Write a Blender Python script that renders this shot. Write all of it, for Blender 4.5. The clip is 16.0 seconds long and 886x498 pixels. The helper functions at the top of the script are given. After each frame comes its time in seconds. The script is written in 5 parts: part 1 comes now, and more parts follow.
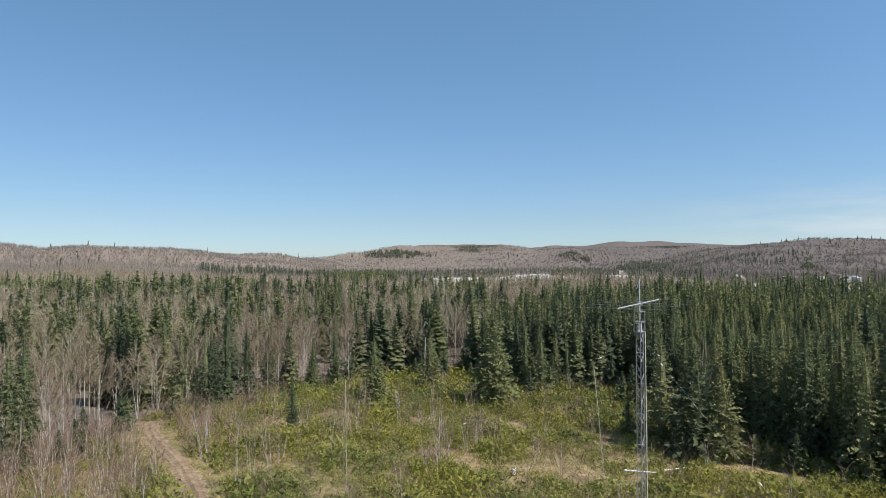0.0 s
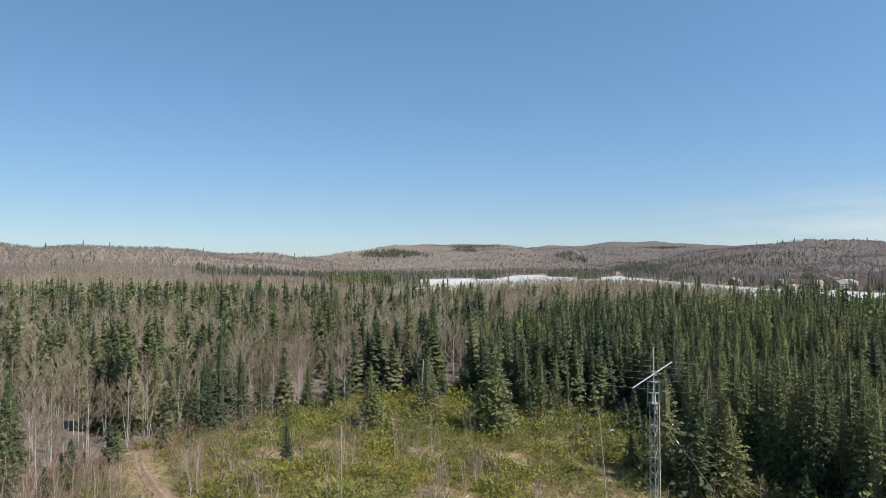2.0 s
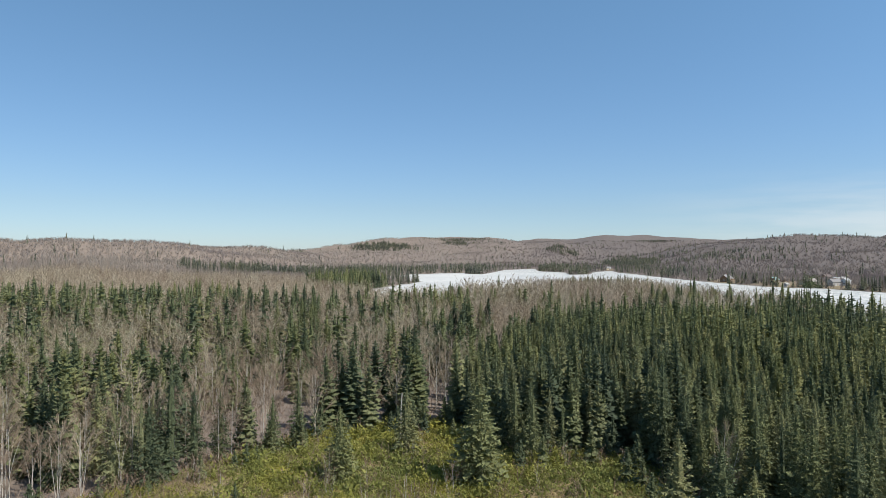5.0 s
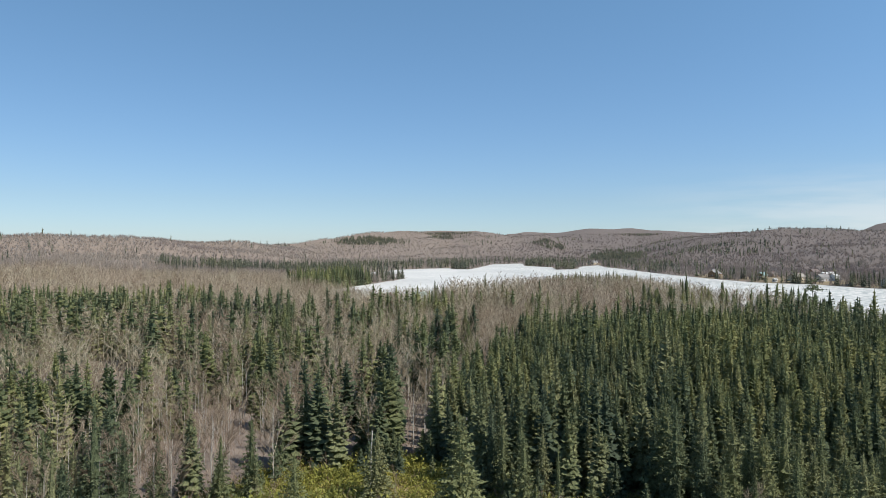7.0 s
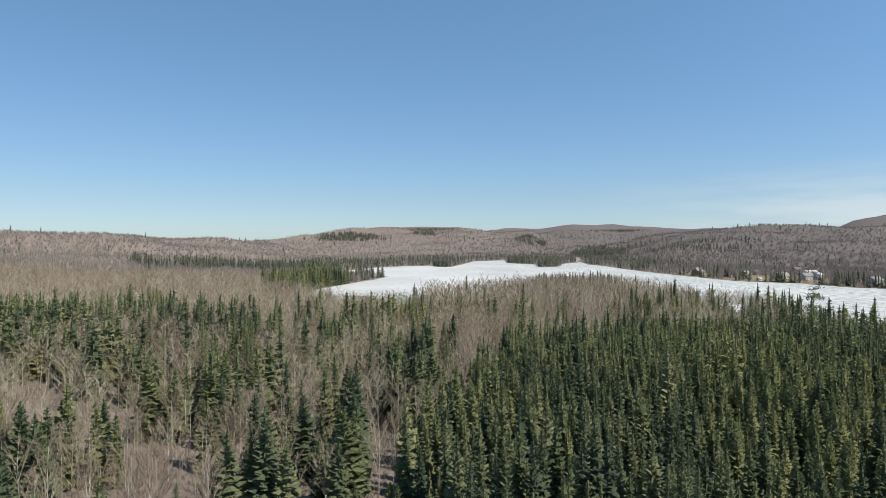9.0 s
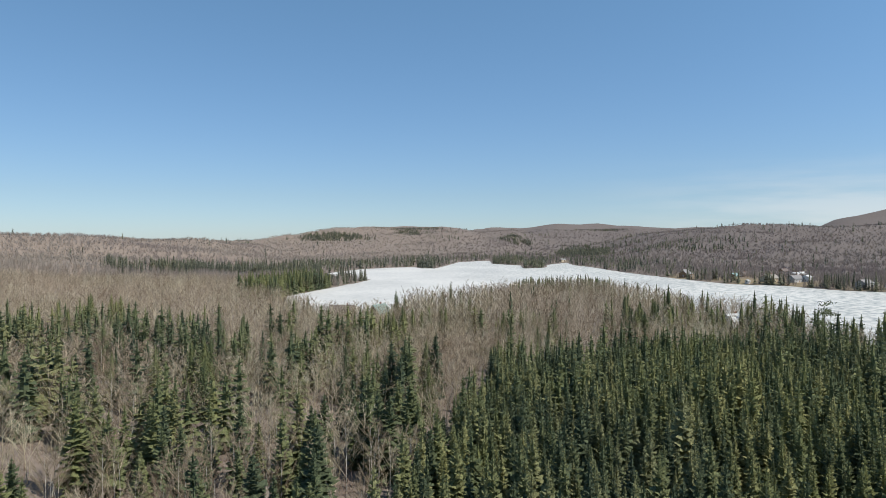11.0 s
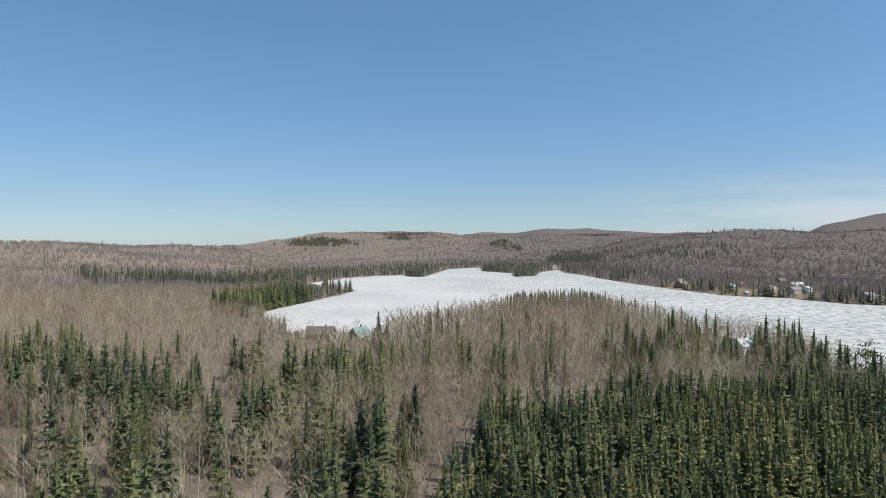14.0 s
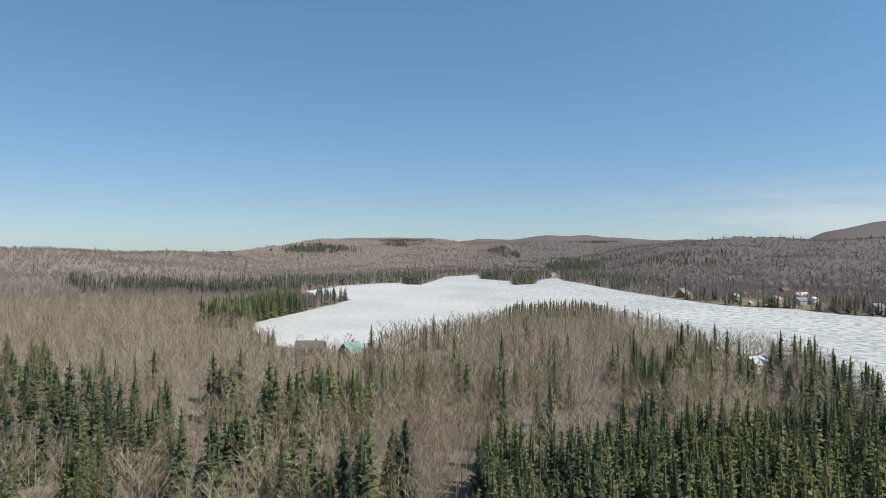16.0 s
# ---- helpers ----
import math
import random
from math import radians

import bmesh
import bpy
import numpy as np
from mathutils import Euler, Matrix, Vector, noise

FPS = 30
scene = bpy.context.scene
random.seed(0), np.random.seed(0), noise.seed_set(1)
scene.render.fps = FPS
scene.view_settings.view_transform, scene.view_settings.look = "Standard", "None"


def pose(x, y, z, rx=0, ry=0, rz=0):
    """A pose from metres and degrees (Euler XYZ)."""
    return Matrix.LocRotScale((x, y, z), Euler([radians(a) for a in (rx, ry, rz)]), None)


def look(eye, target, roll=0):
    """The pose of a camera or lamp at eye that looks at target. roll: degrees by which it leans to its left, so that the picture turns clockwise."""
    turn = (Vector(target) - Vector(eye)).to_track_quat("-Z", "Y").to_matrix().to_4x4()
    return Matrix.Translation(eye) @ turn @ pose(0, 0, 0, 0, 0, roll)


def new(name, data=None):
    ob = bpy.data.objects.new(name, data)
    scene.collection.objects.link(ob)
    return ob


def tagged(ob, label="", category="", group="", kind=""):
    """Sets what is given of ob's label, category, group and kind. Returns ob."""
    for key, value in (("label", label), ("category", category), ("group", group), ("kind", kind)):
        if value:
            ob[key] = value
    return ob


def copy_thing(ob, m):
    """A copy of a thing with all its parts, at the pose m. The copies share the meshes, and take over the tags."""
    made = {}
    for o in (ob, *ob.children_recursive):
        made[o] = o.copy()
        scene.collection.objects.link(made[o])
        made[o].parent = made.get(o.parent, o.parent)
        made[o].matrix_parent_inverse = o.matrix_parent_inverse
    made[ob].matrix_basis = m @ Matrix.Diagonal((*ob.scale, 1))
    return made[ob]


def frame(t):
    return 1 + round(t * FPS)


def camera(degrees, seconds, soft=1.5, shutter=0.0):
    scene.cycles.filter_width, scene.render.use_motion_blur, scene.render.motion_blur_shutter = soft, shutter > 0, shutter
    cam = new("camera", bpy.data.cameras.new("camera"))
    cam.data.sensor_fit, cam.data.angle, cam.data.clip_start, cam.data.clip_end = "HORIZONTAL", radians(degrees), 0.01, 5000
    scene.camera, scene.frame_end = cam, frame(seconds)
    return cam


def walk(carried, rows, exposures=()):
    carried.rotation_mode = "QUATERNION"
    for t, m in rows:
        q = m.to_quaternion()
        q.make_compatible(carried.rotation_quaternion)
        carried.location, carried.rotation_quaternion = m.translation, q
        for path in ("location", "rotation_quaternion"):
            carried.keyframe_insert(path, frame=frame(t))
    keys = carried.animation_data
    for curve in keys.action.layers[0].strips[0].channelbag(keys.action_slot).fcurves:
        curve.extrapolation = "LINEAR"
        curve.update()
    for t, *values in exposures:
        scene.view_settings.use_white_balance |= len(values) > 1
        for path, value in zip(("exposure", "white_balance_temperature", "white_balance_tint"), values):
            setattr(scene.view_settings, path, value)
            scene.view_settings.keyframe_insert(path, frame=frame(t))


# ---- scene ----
cam = camera(68.0, 16.0, soft=0.7)
# seconds, place of the camera in metres, (yaw to the left, pitch up, roll) in degrees
PATH = [
    (0.0, (0.00, 0.00, 21.25), (-0.003, 1.339, -0.251)),
    (0.5, (-0.17, 0.29, 22.01), (-0.103, 1.351, -0.239)),
    (1.0, (-0.29, 0.69, 22.82), (-0.173, 1.325, -0.162)),
    (1.5, (-0.33, 1.22, 23.66), (-0.243, 1.271, -0.115)),
    (2.0, (-0.28, 1.90, 24.53), (-0.302, 1.235, -0.037)),
    (2.5, (-0.13, 2.80, 25.39), (-0.383, 1.156, -0.032)),
    (3.0, (0.06, 4.02, 26.18), (-0.465, 1.053, 0.021)),
    (3.5, (0.27, 5.60, 26.90), (-0.590, 0.945, 0.032)),
    (4.0, (0.51, 7.52, 27.56), (-0.710, 0.819, 0.145)),
    (4.5, (0.78, 9.77, 28.20), (-0.883, 0.679, 0.188)),
    (5.0, (1.07, 12.29, 28.84), (-1.100, 0.529, 0.190)),
    (5.5, (1.39, 15.07, 29.48), (-1.354, 0.376, 0.172)),
    (6.0, (1.75, 18.06, 30.14), (-1.638, 0.224, 0.143)),
    (6.5, (2.13, 21.24, 30.83), (-1.945, 0.078, 0.105)),
    (7.0, (2.53, 24.55, 31.54), (-2.267, -0.057, 0.049)),
    (7.5, (2.95, 27.96, 32.28), (-2.650, -0.177, 0.052)),
    (8.0, (3.39, 31.42, 33.00), (-3.047, -0.306, 0.080)),
    (8.5, (3.87, 34.92, 33.70), (-3.428, -0.387, 0.066)),
    (9.0, (4.39, 38.48, 34.38), (-3.815, -0.465, 0.047)),
    (9.5, (4.88, 42.13, 35.11), (-4.184, -0.523, 0.018)),
    (10.0, (5.34, 45.86, 35.91), (-4.531, -0.561, -0.011)),
    (10.5, (5.78, 49.66, 36.77), (-4.849, -0.576, -0.033)),
    (11.0, (6.23, 53.50, 37.72), (-5.133, -0.568, -0.042)),
    (11.5, (6.73, 57.37, 38.73), (-5.378, -0.536, -0.027)),
    (12.0, (7.30, 61.25, 39.79), (-5.579, -0.479, 0.023)),
    (12.5, (7.95, 65.10, 40.85), (-5.719, -0.433, 0.027)),
    (13.0, (8.64, 68.89, 41.85), (-5.845, -0.388, -0.008)),
    (13.5, (9.37, 72.61, 42.73), (-5.908, -0.309, 0.005)),
    (14.0, (10.11, 76.25, 43.46), (-5.984, -0.247, -0.038)),
    (14.5, (10.81, 79.82, 44.07), (-6.054, -0.170, -0.069)),
    (15.0, (11.41, 83.30, 44.59), (-6.104, -0.075, -0.070)),
    (15.5, (11.89, 86.69, 45.04), (-6.140, 0.075, 0.034)),
    (16.0, (12.26, 89.99, 45.43), (-6.146, 0.280, 0.139)),
]


def aim(place, turn):
    return (Matrix.Translation(place) @ Matrix.Rotation(radians(turn[0]), 4, "Z")
            @ Matrix.Rotation(radians(90 + turn[1]), 4, "X") @ Matrix.Rotation(radians(turn[2]), 4, "Z"))


walk(cam, [(t, aim(place, turn)) for t, place, turn in PATH], [(0.0, 0.26), (6.0, 0.27), (12.0, 0.15), (16.0, 0.09)])

# ---- sky, sun ----
SUN_ELEVATION, SUN_AZIMUTH = radians(47), radians(124)
sun_way = Vector((math.sin(SUN_AZIMUTH) * math.cos(SUN_ELEVATION), math.cos(SUN_AZIMUTH) * math.cos(SUN_ELEVATION), math.sin(SUN_ELEVATION)))
world = bpy.data.worlds.new("sky")
scene.world = world
world.use_nodes = True
wn = world.node_tree.nodes
wl = world.node_tree.links
sky = wn.new("ShaderNodeTexSky")
sky.sky_type = "NISHITA"
sky.sun_disc = False
sky.sun_elevation = SUN_ELEVATION
sky.sun_rotation = SUN_AZIMUTH
sky.altitude = 300
sky.air_density = 1.0
sky.dust_density = 0.15
sky.ozone_density = 2.2
wn["Background"].inputs["Strength"].default_value = 0.108
# thin high cloud low over the hills to the north-east
sight = wn.new("ShaderNodeTexCoord")
split = wn.new("ShaderNodeSeparateXYZ")
wl.new(sight.outputs["Generated"], split.inputs[0])
streak = wn.new("ShaderNodeMapping")
streak.inputs["Scale"].default_value = (3.0, 3.0, 26.0)
streak.inputs["Rotation"].default_value = (0.0, radians(9), 0.0)
wl.new(sight.outputs["Generated"], streak.inputs["Vector"])
wisp = wn.new("ShaderNodeTexNoise")
wisp.inputs["Scale"].default_value = 1.6
wisp.inputs["Detail"].default_value = 6
wl.new(streak.outputs[0], wisp.inputs["Vector"])


def span(value, lo, hi):
    m = wn.new("ShaderNodeMapRange")
    m.interpolation_type = "SMOOTHSTEP"
    m.inputs[1].default_value, m.inputs[2].default_value = lo, hi
    wl.new(value, m.inputs[0])
    return m.outputs[0]


def times(a, c):
    m = wn.new("ShaderNodeMath")
    m.operation = "MULTIPLY"
    wl.new(a, m.inputs[0])
    if isinstance(c, float):
        m.inputs[1].default_value = c
    else:
        wl.new(c, m.inputs[1])
    return m.outputs[0]


cloud = times(times(span(split.outputs["X"], 0.25, 0.62), span(split.outputs["Z"], 0.13, 0.03)), times(span(wisp.outputs["Fac"], 0.3, 0.62), 0.55))
tinted = wn.new("ShaderNodeMix")
tinted.data_type, tinted.blend_type = "RGBA", "MULTIPLY"
tinted.inputs[0].default_value = 1.0
low_air = wn.new("ShaderNodeValToRGB")
for k, (p, c) in zip(low_air.color_ramp.elements, ((0.0, (0.54, 0.68, 0.95, 1)), (0.42, (0.87, 1.1, 1.12, 1)))):
    k.position, k.color = p, c
mid_air = low_air.color_ramp.elements.new(0.07)
mid_air.color = (0.61, 0.71, 0.86, 1)
wl.new(split.outputs["Z"], low_air.inputs[0])
wl.new(low_air.outputs[0], tinted.inputs[7])
wl.new(sky.outputs[0], tinted.inputs[6])
veil = wn.new("ShaderNodeMix")
veil.data_type = "RGBA"
wl.new(cloud, veil.inputs[0])
even = wn.new("ShaderNodeMapRange")
even.inputs[1].default_value, even.inputs[2].default_value, even.inputs[3].default_value, even.inputs[4].default_value = -0.7, 0.7, 0.88, 1.12
wl.new(split.outputs["X"], even.inputs[0])
evened = wn.new("ShaderNodeVectorMath")
evened.operation = "SCALE"
wl.new(tinted.outputs[2], evened.inputs[0])
wl.new(even.outputs[0], evened.inputs["Scale"])
wl.new(evened.outputs[0], veil.inputs[6])
veil.inputs[7].default_value = (6.2, 6.5, 6.7, 1)
wl.new(veil.outputs[2], wn["Background"].inputs["Color"])
sun = new("sun", bpy.data.lights.new("sun", "SUN"))
sun.data.energy = 5.0
sun.data.angle = radians(0.5)
sun.data.color = (1.0, 0.955, 0.88)
sun.matrix_world = look(sun_way * 50, (0, 0, 0))

RNG = np.random.default_rng(7)


# ---- materials ----
def material(name, rough=0.9):
    m = bpy.data.materials.new(name)
    m.use_nodes = True
    b = m.node_tree.nodes["Principled BSDF"]
    b.inputs["Roughness"].default_value = rough
    b.inputs["Specular IOR Level"].default_value = 0.15
    return m, m.node_tree.nodes, m.node_tree.links, b


def ramp(nodes, stops):
    r = nodes.new("ShaderNodeValToRGB")
    e = r.color_ramp.elements
    while len(e) < len(stops):
        e.new(0.5)
    for k, (p, c) in zip(e, stops):
        k.position, k.color = p, (*c, 1)
    return r


def noise_of(nodes, links, scale, detail=4, stretch=None, rough=0.55):
    n = nodes.new("ShaderNodeTexNoise")
    n.inputs["Scale"].default_value = scale
    n.inputs["Detail"].default_value = detail
    n.inputs["Roughness"].default_value = rough
    co = nodes.new("ShaderNodeNewGeometry")
    if stretch:
        mp = nodes.new("ShaderNodeMapping")
        mp.inputs["Scale"].default_value = stretch
        links.new(co.outputs["Position"], mp.inputs["Vector"])
        links.new(mp.outputs[0], n.inputs["Vector"])
    else:
        links.new(co.outputs["Position"], n.inputs["Vector"])
    return n


def mixed(nodes, links, fac, a, b, mode="MIX"):
    m = nodes.new("ShaderNodeMix")
    m.data_type = "RGBA"
    m.blend_type = mode
    for sock, v in ((m.inputs[0], fac), (m.inputs[6], a), (m.inputs[7], b)):
        if isinstance(v, (int, float)):
            sock.default_value = v
        elif isinstance(v, tuple):
            sock.default_value = (*v, 1)
        else:
            links.new(v, sock)
    return m.outputs[2]


def foliage(name, stops, through_light=0.25, by="tint", patch=0.02, hues=((0.8, 0.82, 0.86), (1.15, 1.1, 0.95)), grain=0.45, fine=0.0):
    """Leaves, needles or twigs: the tree's own tint, a finer change from piece to piece, and light that passes through."""
    m, n, l, b = material(name, 0.75)
    if by == "tint":
        src = n.new("ShaderNodeAttribute")
        src.attribute_name = "tint"
        tint = src.outputs["Fac"]
    else:
        src = n.new("ShaderNodeAttribute")
        src.attribute_name = "tint"
        add = n.new("ShaderNodeMath")
        l.new(n.new("ShaderNodeObjectInfo").outputs["Random"], add.inputs[0])
        l.new(src.outputs["Fac"], add.inputs[1])
        tint = add.outputs[0]
    g = n.new("ShaderNodeNewGeometry")
    mix = n.new("ShaderNodeMath")
    mix.operation = "MULTIPLY_ADD"
    l.new(g.outputs["Random Per Island"], mix.inputs[0])
    mix.inputs[1].default_value = grain
    half = n.new("ShaderNodeMath")
    half.operation = "MULTIPLY"
    l.new(tint, half.inputs[0])
    half.inputs[1].default_value = 1 - grain
    l.new(half.outputs[0], mix.inputs[2])
    r = ramp(n, stops)
    l.new(mix.outputs[0], r.inputs[0])
    pn = noise_of(n, l, patch, 2)
    pr = ramp(n, [(0.36, hues[0]), (0.64, hues[1])])
    l.new(pn.outputs["Fac"], pr.inputs[0])
    colour = mixed(n, l, 1.0, r.outputs[0], pr.outputs[0], "MULTIPLY")
    if fine:
        # needle tufts: a fine mottle and relief
        tuft = noise_of(n, l, fine, 3)
        tr = ramp(n, [(0.36, (0.62, 0.63, 0.64)), (0.5, (0.98, 0.98, 0.98)), (0.64, (1.4, 1.4, 1.32))])
        l.new(tuft.outputs["Fac"], tr.inputs[0])
        colour = mixed(n, l, 1.0, colour, tr.outputs[0], "MULTIPLY")
        bump = n.new("ShaderNodeBump")
        bump.inputs["Strength"].default_value = 0.7
        bump.inputs["Distance"].default_value = 0.08
        l.new(tuft.outputs["Fac"], bump.inputs["Height"])
        l.new(bump.outputs[0], b.inputs["Normal"])
    l.new(colour, b.inputs["Base Color"])
    if through_light:
        t = n.new("ShaderNodeBsdfTranslucent")
        l.new(colour, t.inputs["Color"])
        ms = n.new("ShaderNodeMixShader")
        ms.inputs[0].default_value = through_light
        l.new(b.outputs[0], ms.inputs[1])
        l.new(t.outputs[0], ms.inputs[2])
        l.new(ms.outputs[0], n["Material Output"].inputs["Surface"])
    return m


def plain(name, colour, rough=0.7, metal=0.0, scale=6.0, spread=0.25):
    m, n, l, b = material(name, rough)
    b.inputs["Metallic"].default_value = metal
    f = noise_of(n, l, scale, 5)
    lo = tuple(c * (1 - spread) for c in colour)
    hi = tuple(min(1, c * (1 + spread)) for c in colour)
    r = ramp(n, [(0.3, lo), (0.7, hi)])
    l.new(f.outputs["Fac"], r.inputs[0])
    l.new(r.outputs[0], b.inputs["Base Color"])
    return m


SPRUCE_STOPS = [(0.0, (0.08, 0.104, 0.068)), (0.35, (0.124, 0.148, 0.082)), (0.7, (0.18, 0.198, 0.097)), (1.0, (0.248, 0.252, 0.132))]
BARE_STOPS = [(0.0, (0.135, 0.106, 0.085)), (0.45, (0.225, 0.186, 0.148)), (0.75, (0.335, 0.294, 0.238)), (1.0, (0.5, 0.46, 0.385))]
# dark end: shaded east slopes, pale end: sunlit west; blue raised for haze
FAR_STOPS = [(0.0, (0.16, 0.136, 0.132)), (0.5, (0.285, 0.243, 0.212)), (1.0, (0.42, 0.362, 0.305))]
BARE_HUES = ((1.03, 0.93, 0.83), (1.02, 0.99, 0.83))
mat_needles = foliage("spruce_needles", SPRUCE_STOPS, 0.34, grain=0.1, fine=6.0)
mat_needles_ob = foliage("spruce_needles_single", SPRUCE_STOPS, 0.34, by="object", grain=0.16, fine=8.0)
mat_needles_far = foliage("far_needles", [(0.0, (0.1, 0.106, 0.082)), (0.5, (0.142, 0.148, 0.108)), (1.0, (0.2, 0.2, 0.142))], 0.2)
mat_twigs = foliage("bare_twigs", BARE_STOPS, 0.3, hues=BARE_HUES, grain=0.15)
mat_twigs_ob = foliage("bare_twigs_single", BARE_STOPS, 0.15, by="object", hues=BARE_HUES)
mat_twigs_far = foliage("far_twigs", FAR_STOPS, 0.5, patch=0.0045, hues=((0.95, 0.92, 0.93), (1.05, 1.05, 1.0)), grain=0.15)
mat_bush = foliage("bush_leaves", [(0.0, (0.13, 0.142, 0.05)), (0.4, (0.235, 0.25, 0.07)), (0.75, (0.335, 0.335, 0.085)), (1.0, (0.42, 0.36, 0.16))], 0.42, patch=0.09, hues=((0.82, 0.85, 0.95), (1.08, 1.0, 0.84)))
mat_grass = foliage("dead_grass", [(0.0, (0.2, 0.15, 0.08)), (0.6, (0.36, 0.28, 0.15)), (1.0, (0.48, 0.40, 0.24))], 0.2, patch=0.1)
mat_scrub = foliage("scrub_twigs", [(0.0, (0.125, 0.085, 0.07)), (0.6, (0.21, 0.15, 0.125)), (1.0, (0.32, 0.255, 0.215))], 0.15, patch=0.1, hues=BARE_HUES)
mat_scrub_ob = foliage("sapling_twigs", [(0.0, (0.14, 0.095, 0.08)), (0.6, (0.25, 0.18, 0.152)), (1.0, (0.36, 0.29, 0.25))], 0.15, by="object", patch=0.1, hues=BARE_HUES)
mat_bark = plain("spruce_bark", (0.13, 0.11, 0.09), 0.95)
mat_birch = plain("pale_bark", (0.43, 0.4, 0.35), 0.85, scale=2.0, spread=0.35)
mat_stem = plain("white_birch_stem", (0.47, 0.44, 0.39), 0.85, scale=3.0, spread=0.3)
mat_galv = plain("galvanised_steel", (0.27, 0.28, 0.3), 0.5, 0.5, 3.0, 0.15)
mat_alu = plain("aluminium_tube", (0.6, 0.61, 0.62), 0.4, 0.6, 4.0, 0.1)
mat_pole = plain("weathered_pole", (0.34, 0.3, 0.23), 0.8)
mat_wire = plain("steel_wire", (0.35, 0.36, 0.37), 0.5, 0.7)


def ground_material():
    m, n, l, b = material("ground_cover", 0.95)
    a = noise_of(n, l, 0.11, 8, rough=0.65)
    c = noise_of(n, l, 1.6, 8, rough=0.75)
    r1 = ramp(n, [(0.3, (0.15, 0.11, 0.075)), (0.46, (0.3, 0.225, 0.125)), (0.58, (0.23, 0.2, 0.085)), (0.72, (0.16, 0.13, 0.085))])
    r2 = ramp(n, [(0.34, (0.4, 0.37, 0.36)), (0.52, (1.0, 1.0, 1.0)), (0.7, (1.6, 1.5, 1.35))])
    l.new(a.outputs["Fac"], r1.inputs[0])
    l.new(c.outputs["Fac"], r2.inputs[0])
    col = mixed(n, l, 1.0, r1.outputs[0], r2.outputs[0], "MULTIPLY")
    far = n.new("ShaderNodeAttribute")
    far.attribute_name = "woods"
    lit = noise_of(n, l, 0.25, 6)
    r3 = ramp(n, [(0.3, (0.165, 0.134, 0.112)), (0.7, (0.25, 0.208, 0.172))])
    l.new(lit.outputs["Fac"], r3.inputs[0])
    # sun and shade put into the litter: paler western slopes, greyer eastern hills
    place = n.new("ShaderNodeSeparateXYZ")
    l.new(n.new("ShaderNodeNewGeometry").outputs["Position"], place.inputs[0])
    sunlit_west = n.new("ShaderNodeMapRange")
    sunlit_west.inputs[1].default_value, sunlit_west.inputs[2].default_value = 700, -300
    l.new(place.outputs[0], sunlit_west.inputs[0])
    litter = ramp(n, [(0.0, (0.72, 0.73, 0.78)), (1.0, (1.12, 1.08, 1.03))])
    l.new(sunlit_west.outputs[0], litter.inputs[0])
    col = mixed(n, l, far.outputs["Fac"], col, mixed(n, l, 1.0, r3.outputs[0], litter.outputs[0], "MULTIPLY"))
    l.new(col, b.inputs["Base Color"])
    bump = n.new("ShaderNodeBump")
    bump.inputs["Strength"].default_value = 0.6
    bump.inputs["Distance"].default_value = 0.15
    l.new(c.outputs["Fac"], bump.inputs["Height"])
    l.new(bump.outputs[0], b.inputs["Normal"])
    return m


def ice_material():
    m, n, l, b = material("lake_ice", 0.6)
    big = noise_of(n, l, 0.012, 5, (1, 0.7, 1))
    fine = noise_of(n, l, 0.2, 6, (1.0, 0.8, 1), 0.68)
    r1 = ramp(n, [(0.35, (0.49, 0.478, 0.445)), (0.6, (0.59, 0.57, 0.525))])
    r2 = ramp(n, [(0.41, (0.5, 0.555, 0.57)), (0.55, (1.07, 1.07, 1.06))])
    l.new(big.outputs["Fac"], r1.inputs[0])
    l.new(fine.outputs["Fac"], r2.inputs[0])
    side = n.new("ShaderNodeSeparateXYZ")
    g = n.new("ShaderNodeNewGeometry")
    l.new(g.outputs["Position"], side.inputs[0])
    thaw = n.new("ShaderNodeMapRange")
    thaw.inputs[1].default_value, thaw.inputs[2].default_value = 60, 260
    thaw.inputs[3].default_value, thaw.inputs[4].default_value = 0.2, 1.0
    l.new(side.outputs[0], thaw.inputs[0])
    l.new(mixed(n, l, thaw.outputs[0], r1.outputs[0], mixed(n, l, 1.0, r1.outputs[0], r2.outputs[0], "MULTIPLY")), b.inputs["Base Color"])
    return m


# ---- plan ----
LAKE = [(-58, 488), (-62, 519), (-50, 563), (-32, 627), (-17, 678), (-7, 727), (-25, 742), (-46, 788), (-64, 869), (-52, 904),
        (-24, 990), (13, 1036), (54, 1062), (58, 1012), (79, 1000), (100, 1079), (133, 1230), (149, 1302), (222, 1390), (196, 1197), (228, 1108), (206, 985),
        (243, 1010), (286, 1147), (341, 1240), (316, 1103), (319, 1028), (309, 906), (305, 823), (310, 681), (314, 628), (330, 604),
        (351, 591), (359, 538), (380, 515), (520, 420), (620, 200), (300, 90), (215, 180), (165, 262), (192, 345), (172, 390),
        (180, 440), (168, 556), (110, 540), (62, 440), (10, 378), (-40, 420)]
CLEARING = [(-60, 30), (-44, 60), (-40, 76), (-30, 88), (-22, 99), (-16, 111), (4, 113), (12, 97), (27, 97), (29, 92), (25, 74), (32, 70),
            (36, 63), (39, 55), (44, 30), (44, -60), (-60, -60)]
STAND = [(4, 114), (9, 135), (18, 160), (27, 185), (31, 208), (46, 206), (78, 222), (108, 224), (128, 214), (175, 180), (260, 100),
         (200, 20), (44, 20), (39, 55), (32, 72), (27, 97), (12, 99)]


